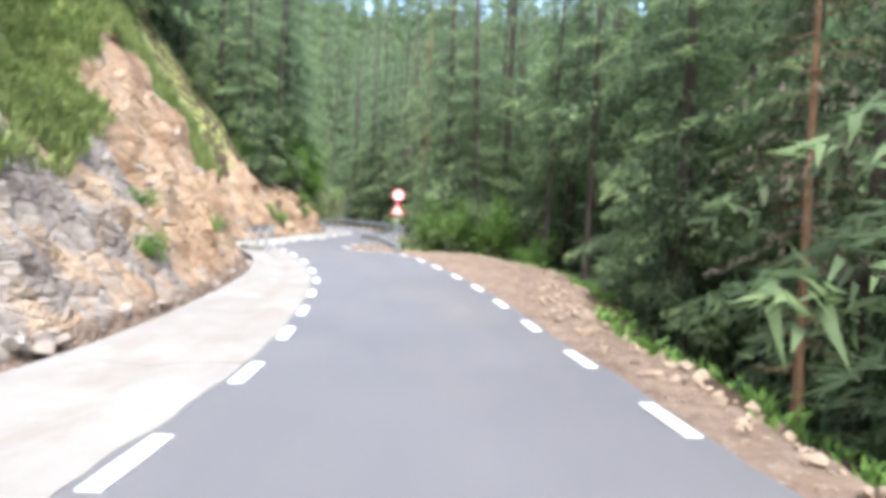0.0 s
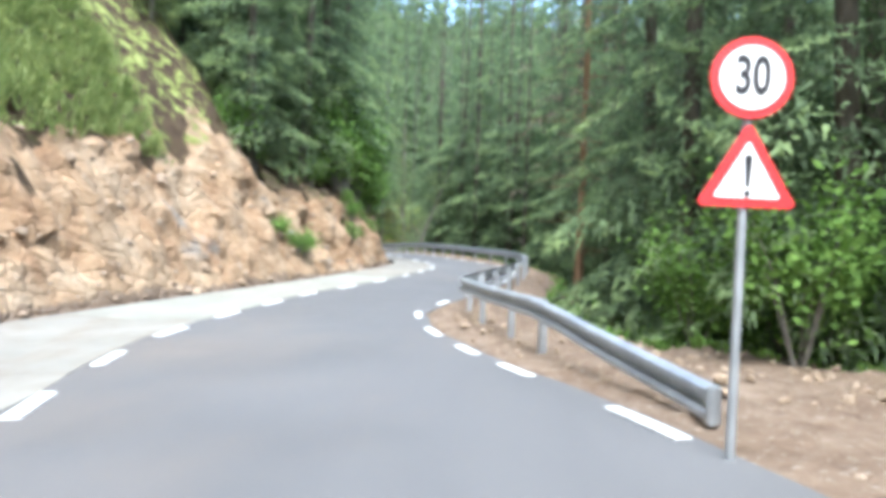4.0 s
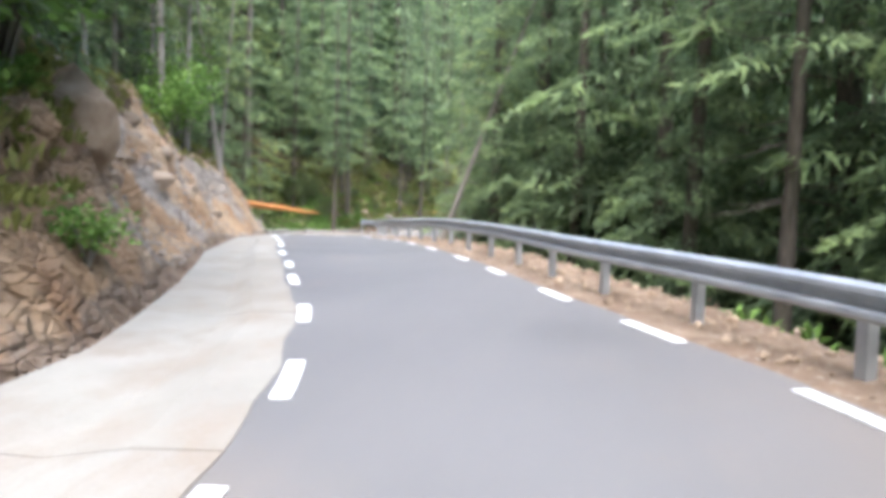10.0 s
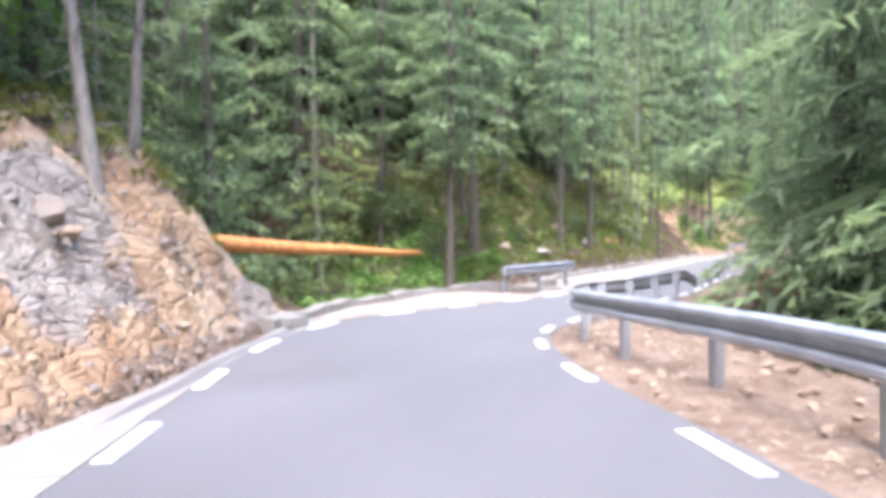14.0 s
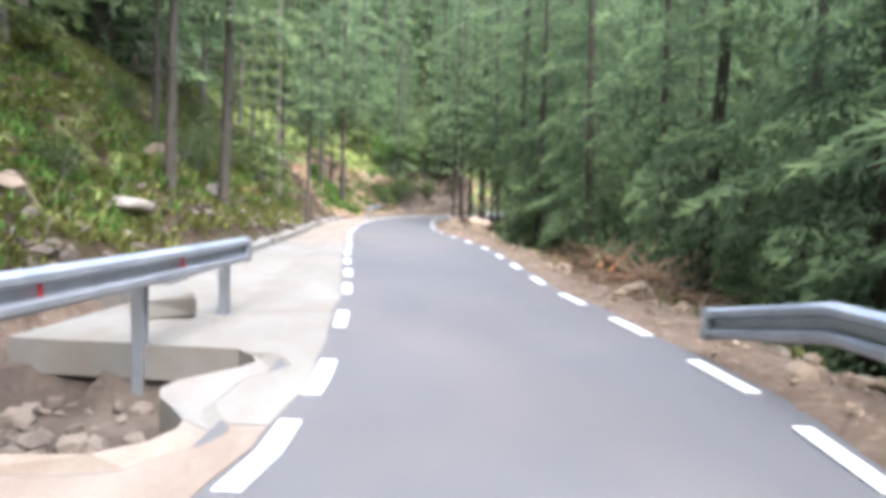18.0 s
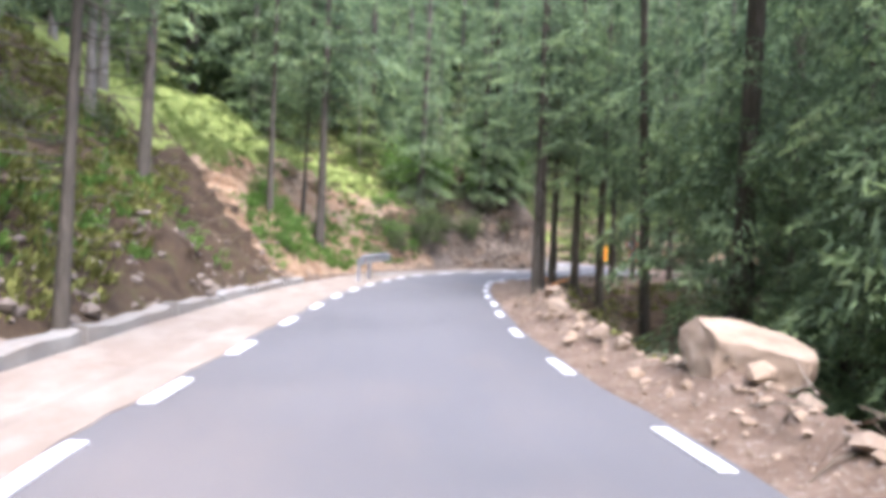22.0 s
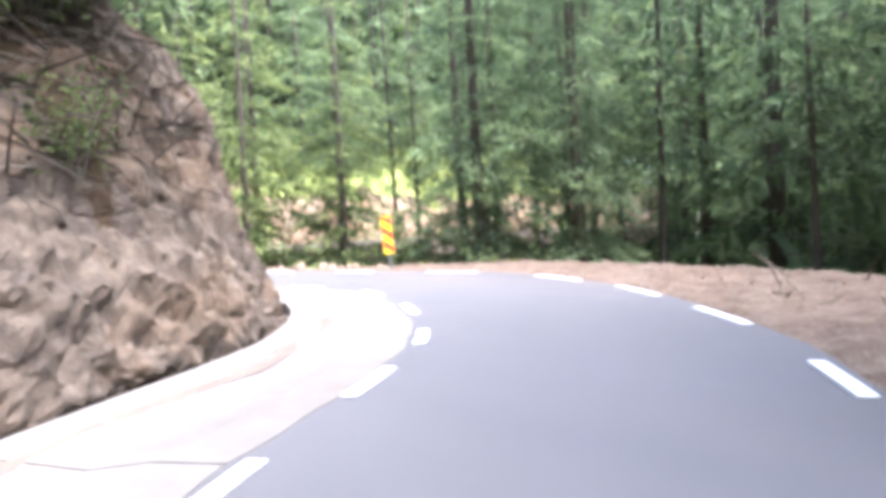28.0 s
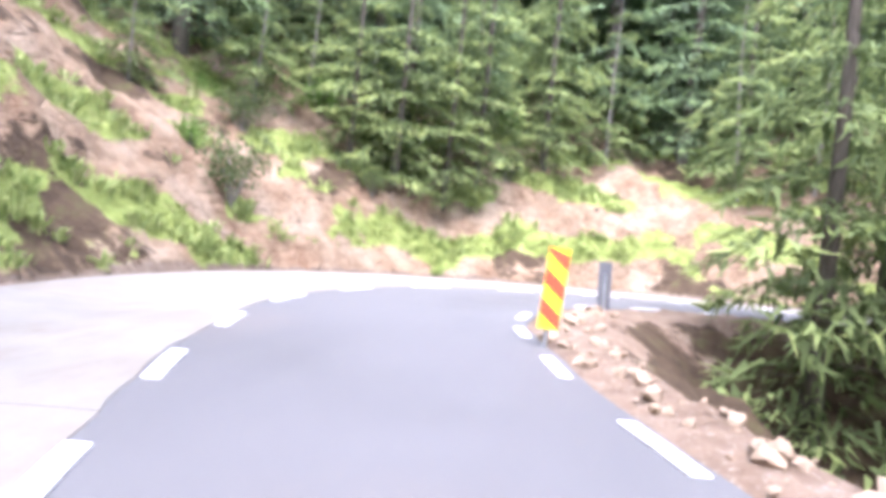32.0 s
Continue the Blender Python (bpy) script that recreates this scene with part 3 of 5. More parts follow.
    warm = np.interp(s, [-5, 6, 14, 19, 32, 38, 46, 52, 60, 64, 72, 78, 120, 128, 139, 143, 152, 156, 175], [0.35, 0.38, 0.6, 1.5, 1.5, 0.75, 0.75, 0.95, 0.95, 0.6, 0.6, 0.6, 0.5, 1.3, 1.1, 0.3, 0.35, 1.2, 1.2])
    grassy = np.interp(s, [-20, 0, 12, 18, 33, 38, 58, 62, 76, 80, 96, 110, 128, 132, 142, 150, 158, 180], [0.5, 0.6, 0.8, 1, 1, 0.5, 0.3, 0.7, 0.9, 0.6, 0.5, 0.4, 0.35, 0.9, 0.5, 0.2, 0.8, 0.8])
    grass = np.where(d < 0, ((e - w + 0.5 + 0.6 * wob) / 0.8).clip(0, 1) * ((w + 13 - e) / 3).clip(0, 1) * grassy, 0)
    grass = np.where((s > 155) & (s < 185) & (d < 0) & (e < 13), (0.2 + 1.1 * fbm3(v[:, 0], v[:, 1], v[:, 2] * 2, 4.5, 10)).clip(0, 1), grass)
    gravel = np.where(d > 0, ((sh + 0.9 - d + 0.5 * wob) / 0.7).clip(0, 1), ((foot + 0.35 - (-d)) / 0.4).clip(0, 1))
    pit = ((s > 93.0) & (s < 96.2) & (d < -1.4) & (d > -4.2)).astype(float)
    # share of dark brown tone: pit, rock nose, bank foot, cut, last slope
    brownish = np.maximum(np.interp(s, [139.5, 143, 154.5, 157], [0, 0.85, 0.85, 0]) * (d < 0), pit)
    brownish = np.maximum(brownish, 0.7 * np.interp(s, [97, 99, 129, 131], [0, 1, 1, 0]) * (d < 0) * (e < 2.0))
    brownish = np.maximum(brownish, np.interp(s, [54.5, 57, 62.5, 64], [0, 0.3, 0.3, 0]) * (d < 0))
    brownish = np.maximum(brownish, 0.48 * np.interp(s, [156, 158, 185, 190], [0, 1, 1, 0]) * (d < 0))
    for k, a in (("brownish", brownish), ("rock", rock), ("warm", warm), ("grass", grass), ("gravel", gravel)):
        me.attributes.new(k, "FLOAT", "POINT").data.foreach_set("value", a.astype(np.float32))
    me.materials.append(M_GROUND)
    me.shade_smooth()
    sf = s[f].mean(1)
    broken = (rock[f].mean(1) > 0.5) & (sf > -8) & (sf < 155) & ~((sf > 61) & (sf < 88))
    me.polygons.foreach_set("use_smooth", ~broken)
    tagged(new("ground", me), "brown forest slope with a rocky cut bank beside the road", "ground", kind="structure")


build_ground()


# ---- the steep rock nose in the last bend: a fractured face in front of the slope ----
def build_rock_face():
    s0, s1, n, m = 141.5, 157.5, 250, 80
    sv, vv = np.meshgrid(np.linspace(s0, s1, n), np.linspace(0, 1, m), indexing="ij")
    foot, cut, steep = (np.interp(sv, *k) for k in (FOOT, CUT, STEEP))
    d = -(foot - 0.05 + vv * (cut / steep + 0.5))
    x, y, z0 = (np.interp(sv, RS_S, RS[:, k]) for k in range(3))
    tx, ty = np.interp(sv, RS_S, RS_T[:, 0]), np.interp(sv, RS_S, RS_T[:, 1])
    px, py = x + ty * d, y - tx * d
    z = ground_height(px.ravel(), py.ravel()).reshape(px.shape)
    tilt = z + 0.5 * sv * 0.6 + 0.25 * fbm3(px, py, z, 2.4, 71)
    ledge = ((tilt / 0.55) % 1.0) ** 2
    crack = np.abs(fbm3(px, py, z * 0.6, 1.3, 72))
    block = np.round(fbm3(px, py, z, 1.1, 73) * 4) / 4
    out = 0.10 + 0.035 * block + 0.06 * (ledge - 0.4) + 0.10 * np.minimum(crack, 0.35) + 0.18 * fbm3(px, py, z, 2.8, 77) + 0.035 * fbm3(px, py, z, 0.42, 74) + 0.015 * np.round(fbm3(px, py, z, 0.33, 75) * 2)
    out = out.clip(-0.05, 0.42)
    rim = np.minimum(np.minimum((sv - s0) / 1.5, (s1 - sv) / 1.5), np.minimum((vv + 0.06) / 0.1, (1 - vv) / 0.12)).clip(0, 1)
    out = rim * (out + 0.35) - 0.35
    v = np.stack([px + ty * out, py - tx * out, z + 0.06 * rim * fbm3(px, py, z, 0.5, 76)], 2).reshape(-1, 3)
    k = (np.arange(n - 1)[:, None] * m + np.arange(m - 1)[None]).ravel()
    me = bpy.data.meshes.new("rock_face")
    me.from_pydata(v.tolist(), [], np.stack([k, k + m, k + m + 1, k + 1], 1).tolist())
    me.materials.append(M_ROCK)
    tagged(new("rock_face", me), "grey-brown fractured rock of the steep road cut", "rock face", kind="structure")


build_rock_face()


def build_silt():
    """Dirt washed into the groove of the apron under the rock."""
    v, f = [], []
    for i, s in enumerate(np.linspace(137, 159, 260)):
        foot = float(np.interp(s, *FOOT))
        w = 0.05 + 0.07 * abs(float(fbm(np.array([s]), np.array([0.0]), 0.8, 81)[0])) + 0.05 * math.sin(s * 2.3) ** 2
        c = -(foot - 0.72 + 0.08 * math.sin(s * 1.7))
        for dd, h in ((-w, -0.012), (0, 0.016), (w, -0.012)):
            p = at(s, c + dd, h)
            v.append(tuple(p))
        if i:
            a = 3 * i
            f += [(a - 3, a - 2, a + 1, a), (a - 2, a - 1, a + 2, a + 1)]
    me = bpy.data.meshes.new("silt_line")
    me.from_pydata(v, [], f)
    me.materials.append(M_STONE_DARK)
    tagged(new("silt_line", me), "brown silt washed along the concrete gutter", "silt", kind="stuff")


build_silt()


# ---- road, apron, kerb, markings ----
rng = np.random.RandomState(4)


def ribbon(name, stations, left, right, mat, up=0.0, thick=0.25, parent=None, label="", columns=1):
    """A slab along the road between two offsets, with its sides."""
    v, f = [], []
    n = len(stations)
    c = columns + 1
    for i, s in enumerate(stations):
        a, b = left[i], right[i]
        for k in range(c):
            v.append(at(s, a + (b - a) * k / columns, up))
        v.append(at(s, b, up - thick))
        v.append(at(s, a, up - thick))
    m = c + 2
    for i in range(n - 1):
        for k in range(m):
            k2 = (k + 1) % m
            f.append((i * m + k, i * m + k2, (i + 1) * m + k2, (i + 1) * m + k))
    f.append(tuple(range(m))[::-1])
    f.append(tuple((n - 1) * m + k for k in range(m)))
    return mesh_object(name, v, f, mat, parent, label=label)


st = np.arange(S0 + 1, S1 - 1, 0.5)
left_of, right_of = np.interp(st, *LEFT_LINE), np.interp(st, *RIGHT_LINE)
road = ribbon("road", st, left_of - 0.45, right_of + 0.17 + 0.03 * fbm(st, st * 0, 2.0, 23), M_ASPHALT, 0.0, 0.3, columns=4)
tagged(road, "smooth new dark grey asphalt mountain road", "road", kind="structure")

# dashes along both edges, by the place of their middles
LEFT_DASH = [1.2, 3.7, 6.3, 8.8, 11.0, 13.4, 15.9, 18.4, 20.9, 23.3, 25.8, 28.0, 30.4, 32.7, 35.0, 37.3, 39.6, 42.0, 44.4, 47.2, 49.9, 52.3, 54.9, 57.2, 59.8, 62.6, 64.8, 67.4, 70.2, 72.9, 75.5, 78.0, 80.3,
             82.6, 84.8, 87.3, 89.6, 91.8, 93.6, 95.1, 97.5, 100.0, 102.0, 104.1, 106.2, 108.0, 109.9, 112.2, 114.8, 116.8, 119.2, 122.0, 124.6, 127.1, 129.2, 131.3, 133.6, 135.5, 137.2, 139.4, 141.8, 144.1, 146.3, 148.5, 150.9]
RIGHT_DASH = [2.5, 5.0, 7.5, 10.0, 12.6, 15.2, 17.6, 20.0, 22.2, 24.6, 26.8, 29.4, 31.4, 33.6, 36.2, 38.9, 41.6, 44.0, 46.75, 49.1, 51.5, 54.05, 56.5, 58.85, 61.2, 64.0, 66.6, 69.4, 72.3, 75.0, 77.4, 80.2, 82.8, 85.3, 87.7,
              90.0, 91.8, 93.8, 95.5, 97.5, 99.5, 101.6, 104.05, 106.5, 109.2, 112.3, 115.4, 118.5, 121.6, 124.5, 126.9, 129.1, 131.2, 133.5, 135.6, 137.0, 139.5, 141.6, 144.0, 146.4, 148.7, 150.6, 152.4, 154.5, 156.7]
for side, places in ((LEFT_LINE, LEFT_DASH), (RIGHT_LINE, RIGHT_DASH)):
    more = [places[-1] + 2.3 * k for k in range(1, 16)] + [places[0] - 2.5 * k for k in range(1, 9)]
    for mid in places + more:
        q = np.linspace(mid - 0.48, mid + 0.48, 5)
        o = np.interp(q, *side) + rng.uniform(-0.02, 0.02)
        ribbon("line_dash", q, o - 0.07, o + 0.07, M_PAINT, 0.018, 0.012, road)

# concrete apron in slabs, its inner edge run unevenly against the asphalt
apron = tagged(new("apron"), "pale stained concrete gutter apron along the hillside edge of the road", "concrete apron", kind="structure")
s = -30.0
while s < S1 - 8:
    n = rng.uniform(3.6, 5.0)
    q = np.append(np.arange(s, s + n - 0.1, 0.2), s + n - 0.02)
    inner = np.interp(q, *LEFT_LINE) - 0.12 + 0.035 * fbm(q, q * 0, 2.4, 31, 2) + 0.012 * fbm(q, q * 0, 0.7, 33, 2)
    outer = -np.interp(q, *FOOT) + 0.25
    outer = np.where((q > 93.3) & (q < 95.8), np.maximum(outer, inner - 0.75 - 0.25 * np.sin(q * 4)), outer)
    mid = (inner + outer) / 2
    v, f = [], []
    for i, a in enumerate(q):
        sag = 0.05
        flat_to = max(inner[i] - 0.5, outer[i] + 0.3)
        v += [at(a, inner[i], 0.010), at(a, flat_to, 0.012), at(a, min(mid[i], flat_to - 0.1), -sag), at(a, outer[i], 0.03), at(a, outer[i], -0.3), at(a, inner[i], -0.25)]
    for i in range(len(q) - 1):
        for k in range(6):
            f.append((i * 6 + k, (i + 1) * 6 + k, (i + 1) * 6 + (k + 1) % 6, i * 6 + (k + 1) % 6))
    e = (len(q) - 1) * 6
    f += [(0, 1, 2, 3, 4, 5), (e + 5, e + 4, e + 3, e + 2, e + 1, e)]
    mesh_object("concrete_slab", v, f, M_CONCRETE_MUD if 83 < s < 90 or 106 < s < 133 else (M_CONCRETE_DUSTY if s > 132 else (M_CONCRETE_DAMP if 33 < s < 46 else M_CONCRETE)), apron)
    s += n

# low concrete kerb where the apron meets the slope
kerb = tagged(new("kerb"), "low rough pale concrete kerb at the foot of the bank", "kerb", kind="structure")
for a0, a1, high in ((84, 96, 0.22), (98, 131, 0.2)):
    s = a0
    while s < a1:
        n = min(rng.uniform(2.2, 3.4), a1 - s)
        q = np.arange(s, s + max(n, 0.6), 0.3)
        v, f = [], []
        for i, a in enumerate(q):
            o = -np.interp(a, *FOOT) + 0.18
            hh = high * (1 + 0.25 * math.sin(a * 3.1) * math.sin(a * 1.3))
            for dd, z in ((0.06, -0.2), (0.02, hh * 0.9), (-0.04, hh), (-0.26, hh * 1.02), (-0.32, hh * 0.85), (-0.34, -0.3)):
                v.append(at(a, o + dd + 0.02 * math.sin(a * 7), z))
        for i in range(len(q) - 1):
            for k in range(5):
                f.append((i * 6 + k, (i + 1) * 6 + k, (i + 1) * 6 + k + 1, i * 6 + k + 1))
        e = (len(q) - 1) * 6
        f += [(0, 1, 2, 3, 4, 5), (e + 5, e + 4, e + 3, e + 2, e + 1, e)]
        mesh_object("kerb_block", v, f, M_CONCRETE, kerb)
        s += n + 0.02


# ---- guardrails ----
def w_profile():
    pts = []
    for z, o in ((-0.157, 0.012), (-0.15, 0.03), (-0.118, 0.082), (-0.07, 0.084), (-0.034, 0.004), (0.034, 0.004), (0.07, 0.084), (0.118, 0.082), (0.15, 0.03), (0.157, 0.012)):
        pts.append((o, z))
    return pts


def guardrail(s0, s1, offset, label, left_side=False, end_drop=0.0, far_drop=0.0, height=0.67):
    """A W-beam on posts; its ribs face the road."""
    thing = tagged(new("guardrail"), label, "guardrail")
    face = 1 if left_side else -1
    o_at = offset if callable(offset) else (lambda a: offset)
    prof = w_profile()
    n = len(prof)
    s = s0
    while s < s1 - 0.2:
        e = min(s + 4.0, s1)
        q = np.arange(s, e + 0.31, 0.33)
        v, f = [], []
        for a in q:
            dz = -end_drop * max(0, 1 - (a - s0) / 4.6) - far_drop * max(0, 1 - (s1 - a) / 1.6)
            for back in (0.0, -0.006):
                for o, z in prof:
                    v.append(at(a, o_at(a) + face * (o + back), height + z + dz))
        m = 2 * n
        for i in range(len(q) - 1):
            for k in range(n - 1):
                f.append((i * m + k, i * m + k + 1, (i + 1) * m + k + 1, (i + 1) * m + k))
                f.append((i * m + n + k + 1, i * m + n + k, (i + 1) * m + n + k, (i + 1) * m + n + k + 1))
            for k in (0, n - 1):
                f.append((i * m + k, (i + 1) * m + k, (i + 1) * m + n + k, i * m + n + k))
        for i in (0, len(q) - 1):
            for k in range(n - 1):
                f.append((i * m + k, i * m + n + k, i * m + n + k + 1, i * m + k + 1))
        mesh_object("beam", v, f, M_ZINC, thing)
        s += 4.0
    a = s0 + (4.6 if end_drop else 0.3)
    while a < s1 - (1.2 if far_drop else 0):
        c = at(a, o_at(a) - face * 0.13)
        c.z = at(a).z
        bm = bmesh.new()
        turn = pose(0, 0, 0, 0, 0, math.degrees(heading(a)))
        for sx, sy, ox, oy in ((0.006, 0.12, -0.05, 0), (0.1, 0.006, 0, 0.06), (0.1, 0.006, 0, -0.06), (0.006, 0.03, 0.05, 0.045), (0.006, 0.03, 0.05, -0.045)):
            bmesh.ops.create_cube(bm, size=1, matrix=Matrix.Translation(c) @ turn @ Matrix.Translation((ox, oy, -0.2)) @ Matrix.Diagonal((sx, sy, 2.0, 1)))
        bmesh.ops.create_cube(bm, size=1, matrix=Matrix.Translation(c) @ turn @ Matrix.Translation((face * 0.085, 0, height)) @ Matrix.Diagonal((0.08, 0.1, 0.2, 1)))
        part("post", bm, M_ZINC, thing)
        a += 2.0
    if left_side:
        a = s0 + 0.8
        while a < s1 - 0.3:
            bm = bmesh.new()
            bmesh.ops.create_cube(bm, size=1, matrix=Matrix.Translation(at(a, o_at(a) + 0.03, height)) @ pose(0, 0, 0, 0, 0, math.degrees(heading(a))) @ Matrix.Diagonal((0.03, 0.012, 0.09, 1)))
            bmesh.ops.bevel(bm, geom=bm.edges[:], offset=0.004, segments=1, affect="EDGES")
            part("reflector", bm, M_SIGN_RED, thing, "small red reflector")
            a += 2.0
    for a in (s0, s1):
        bm = bmesh.new()
        c = at(a, o_at(a) + face * 0.03, height - (end_drop if a == s0 else far_drop))
        bmesh.ops.create_cone(bm, cap_ends=True, segments=16, radius1=0.16, radius2=0.16, depth=0.34,
                              matrix=Matrix.Translation(c) @ pose(0, 0, 0, 0, 0, math.degrees(heading(a))) @ Matrix.Diagonal((0.4, 0.3, 0.95, 1)))
        bmesh.ops.bevel(bm, geom=bm.edges[:], offset=0.02, segments=2, affect="EDGES")
        part("end_piece", bm, M_ZINC, thing)
    return thing


RAIL_D = table((20, 2.95), (26.5, 3.2), (30, 3.4), (33, 3.2), (35, 2.8), (36.8, 2.4), (39, 2.6), (42, 2.95), (46, 3.0), (52, 3.3), (57, 3.45), (62, 3.0), (72, 3.1), (78, 3.1), (83, 2.5), (87, 2.6), (91, 2.95), (94, 2.95), (96.5, 2.75))
guardrail(26.6, 96.2, lambda a: float(np.interp(a, *RAIL_D)), "galvanised steel guardrail on posts along the valley edge", end_drop=0.5, far_drop=0.34)
for s0, s1, o0, o1, high, text in ((24.0, 28.6, -2.5, -2.95, 0.84, "short galvanised guardrail piece on the concrete apron"), (93.6, 98.2, -2.75, -2.35, 0.74, "short galvanised guardrail over a culvert beside the apron"),
                             (132.7, 137.0, -2.6, -3.2, 0.76, "short galvanised guardrail at the foot of the orange slope")):
    guardrail(s0, s1, lambda a, s0=s0, s1=s1, o0=o0, o1=o1: o0 + (o1 - o0) * (a - s0) / (s1 - s0), text, True, height=high)


# ---- traffic signs ----
def flat(points, depth, m):
    bm = bmesh.new()
    lo = [bm.verts.new(m @ Vector((x, 0, z))) for x, z in points]
    hi = [bm.verts.new(m @ Vector((x, depth, z))) for x, z in points]
    bm.faces.new(lo)
    bm.faces.new(hi[::-1])
    for i in range(len(points)):
        j = (i + 1) % len(points)
        bm.faces.new((lo[j], lo[i], hi[i], hi[j]))
    bmesh.ops.recalc_face_normals(bm, faces=bm.faces[:])
    return bm


def circle(r, n=40):
    return [(r * math.cos(6.28318 * i / n), r * math.sin(6.28318 * i / n)) for i in range(n)]


def rounded_triangle(r, corner, n=6):
    out = []
    for k in range(3):
        a = math.pi / 2 + k * 2 * math.pi / 3
        c = ((r - corner) * math.cos(a), (r - corner) * math.sin(a))
        for i in range(n):
            b = a - math.pi / 3 + (2 * math.pi / 3) * i / (n - 1)
            out.append((c[0] + corner * math.cos(b), c[1] + corner * math.sin(b)))
    return out


def digits(text, size, mat, m, parent):
    cu = bpy.data.curves.new("number", "FONT")
    cu.body, cu.size, cu.align_x, cu.align_y, cu.extrude, cu.offset = text, size, "CENTER", "CENTER", 0.001, 0.008
    tmp = bpy.data.objects.new("number", cu)
    me = bpy.data.meshes.new_from_object(tmp)
    bpy.data.objects.remove(tmp)
    me.materials.append(mat)
    ob = new("number", me)
    ob.parent = parent
    ob.matrix_local = m @ pose(0, 0, 0, 90, 0, 0) @ Matrix.Diagonal((0.8, 1.2, 1, 1))
    return ob


def speed_sign(base, turn, lean, label, top):
    """A round limit sign over a warning triangle on one steel tube; top: height of the disc's middle."""
    thing = tagged(new("traffic_sign"), label, "traffic sign")
    thing.matrix_world = Matrix.Translation(base) @ pose(0, 0, 0, 0, lean, turn)
    bm = bmesh.new()
    bmesh.ops.create_cone(bm, cap_ends=True, segments=16, radius1=0.03, radius2=0.03, depth=top + 0.55, matrix=Matrix.Translation((0, 0.05, (top - 0.25) / 2)))
    part("post", bm, M_ZINC, thing, smooth=False)
    m = Matrix.Translation((0, 0, top))
    plate = part("round_plate", flat(circle(0.265), 0.02, m), M_SIGN_RED, thing, "round red-rimmed plate with 30")
    part("white_field", flat(circle(0.207), 0.01, m @ Matrix.Translation((0, -0.006, 0))), M_SIGN_WHITE, plate)
    part("back_plate", flat(circle(0.26), 0.008, m @ Matrix.Translation((0, 0.022, 0))), M_ZINC, plate)
    digits("30", 0.285, M_SIGN_BLACK, m @ Matrix.Translation((0, -0.009, 0)), plate)
    m = Matrix.Translation((0, 0, top - 0.65))
    tri = part("triangle_plate", flat(rounded_triangle(0.345, 0.03), 0.02, m), M_SIGN_RED, thing, "red-rimmed warning triangle with a black stroke")
    part("white_field", flat(rounded_triangle(0.235, 0.012), 0.01, m @ Matrix.Translation((0, -0.006, -0.005))), M_SIGN_WHITE, tri)
    part("stroke", flat([(-0.012, -0.06), (0.012, -0.06), (0.026, 0.13), (0.018, 0.15), (-0.018, 0.15), (-0.026, 0.13)], 0.006, m @ Matrix.Translation((0, -0.010, 0))), M_SIGN_BLACK, tri)
    part("dot", flat([(x, z - 0.1) for x, z in circle(0.022, 14)], 0.006, m @ Matrix.Translation((0, -0.010, 0))), M_SIGN_BLACK, tri)
    for z in (top + 0.08, top - 0.08, top - 0.7):
        bm = bmesh.new()
        bmesh.ops.create_cube(bm, size=1, matrix=Matrix.Translation((0, 0.05, z)) @ Matrix.Diagonal((0.1, 0.07, 0.03, 1)))
        part("clamp", bm, M_ZINC, thing)
    return thing


def hazard_panel(base, turn, lean, label, front=True):
    """A tall narrow guide panel with slanting yellow and red bars on a short post."""
    thing = tagged(new("guide_panel"), label, "guide panel")
    thing.matrix_world = Matrix.Translation(base) @ pose(0, 0, 0, 0, lean, turn)
    w, h, z0 = 0.13, 1.0, 0.42
    plate = part("plate", flat([(-w, z0), (w, z0), (w, z0 + h), (-w, z0 + h)], 0.025, Matrix()), M_PANEL_YELLOW if front else M_POST_DARK, thing)
    if front:
        for k in range(3):
            a = z0 + 0.02 + k * 0.37
            pts = [(w - 0.004, a - 0.03), (w - 0.004, a + 0.16), (-w + 0.004, a + 0.36), (-w + 0.004, a + 0.17)]
            pts = [(x, min(max(z, z0 + 0.004), z0 + h - 0.004)) for x, z in pts]
            part("red_bar", flat(pts, 0.006, Matrix.Translation((0, -0.005, 0))), M_PANEL_RED, plate)
    bm = bmesh.new()
    bmesh.ops.create_cone(bm, cap_ends=True, segments=12, radius1=0.03, radius2=0.03, depth=1.5, matrix=Matrix.Translation((0, 0.05, 0.42)))
    part("post", bm, M_ZINC, thing)
    return thing


def rest(x, y, up=0.0):
    return Vector((x, y, ground_at(x, y) + up))


def sign_at(x, y, top_z, *a):
    b = rest(x, y, -0.05)
    speed_sign(b, *a, top_z - b.z)


sign_at(-1.48, 26.3, 2.74, 4, 1.0, "speed limit sign over a warning triangle beside the guardrail end")
sign_at(-0.51, 135.7, 3.10, -45, -2.0, "second speed limit sign over a warning triangle among trunks")
hazard_panel(Vector((3.58, 147.45, 1.74)), -35, -4.0, "yellow and red striped guide panel on the outer verge")
hazard_panel(Vector((0.55, 152.95, 1.76)), 8, 4.0, "yellow and red striped guide panel at the inside of the bend")
hazard_panel(Vector((1.42, 158.6, 1.68)), 185, 2.0, "guide panel seen from its dark back", False)


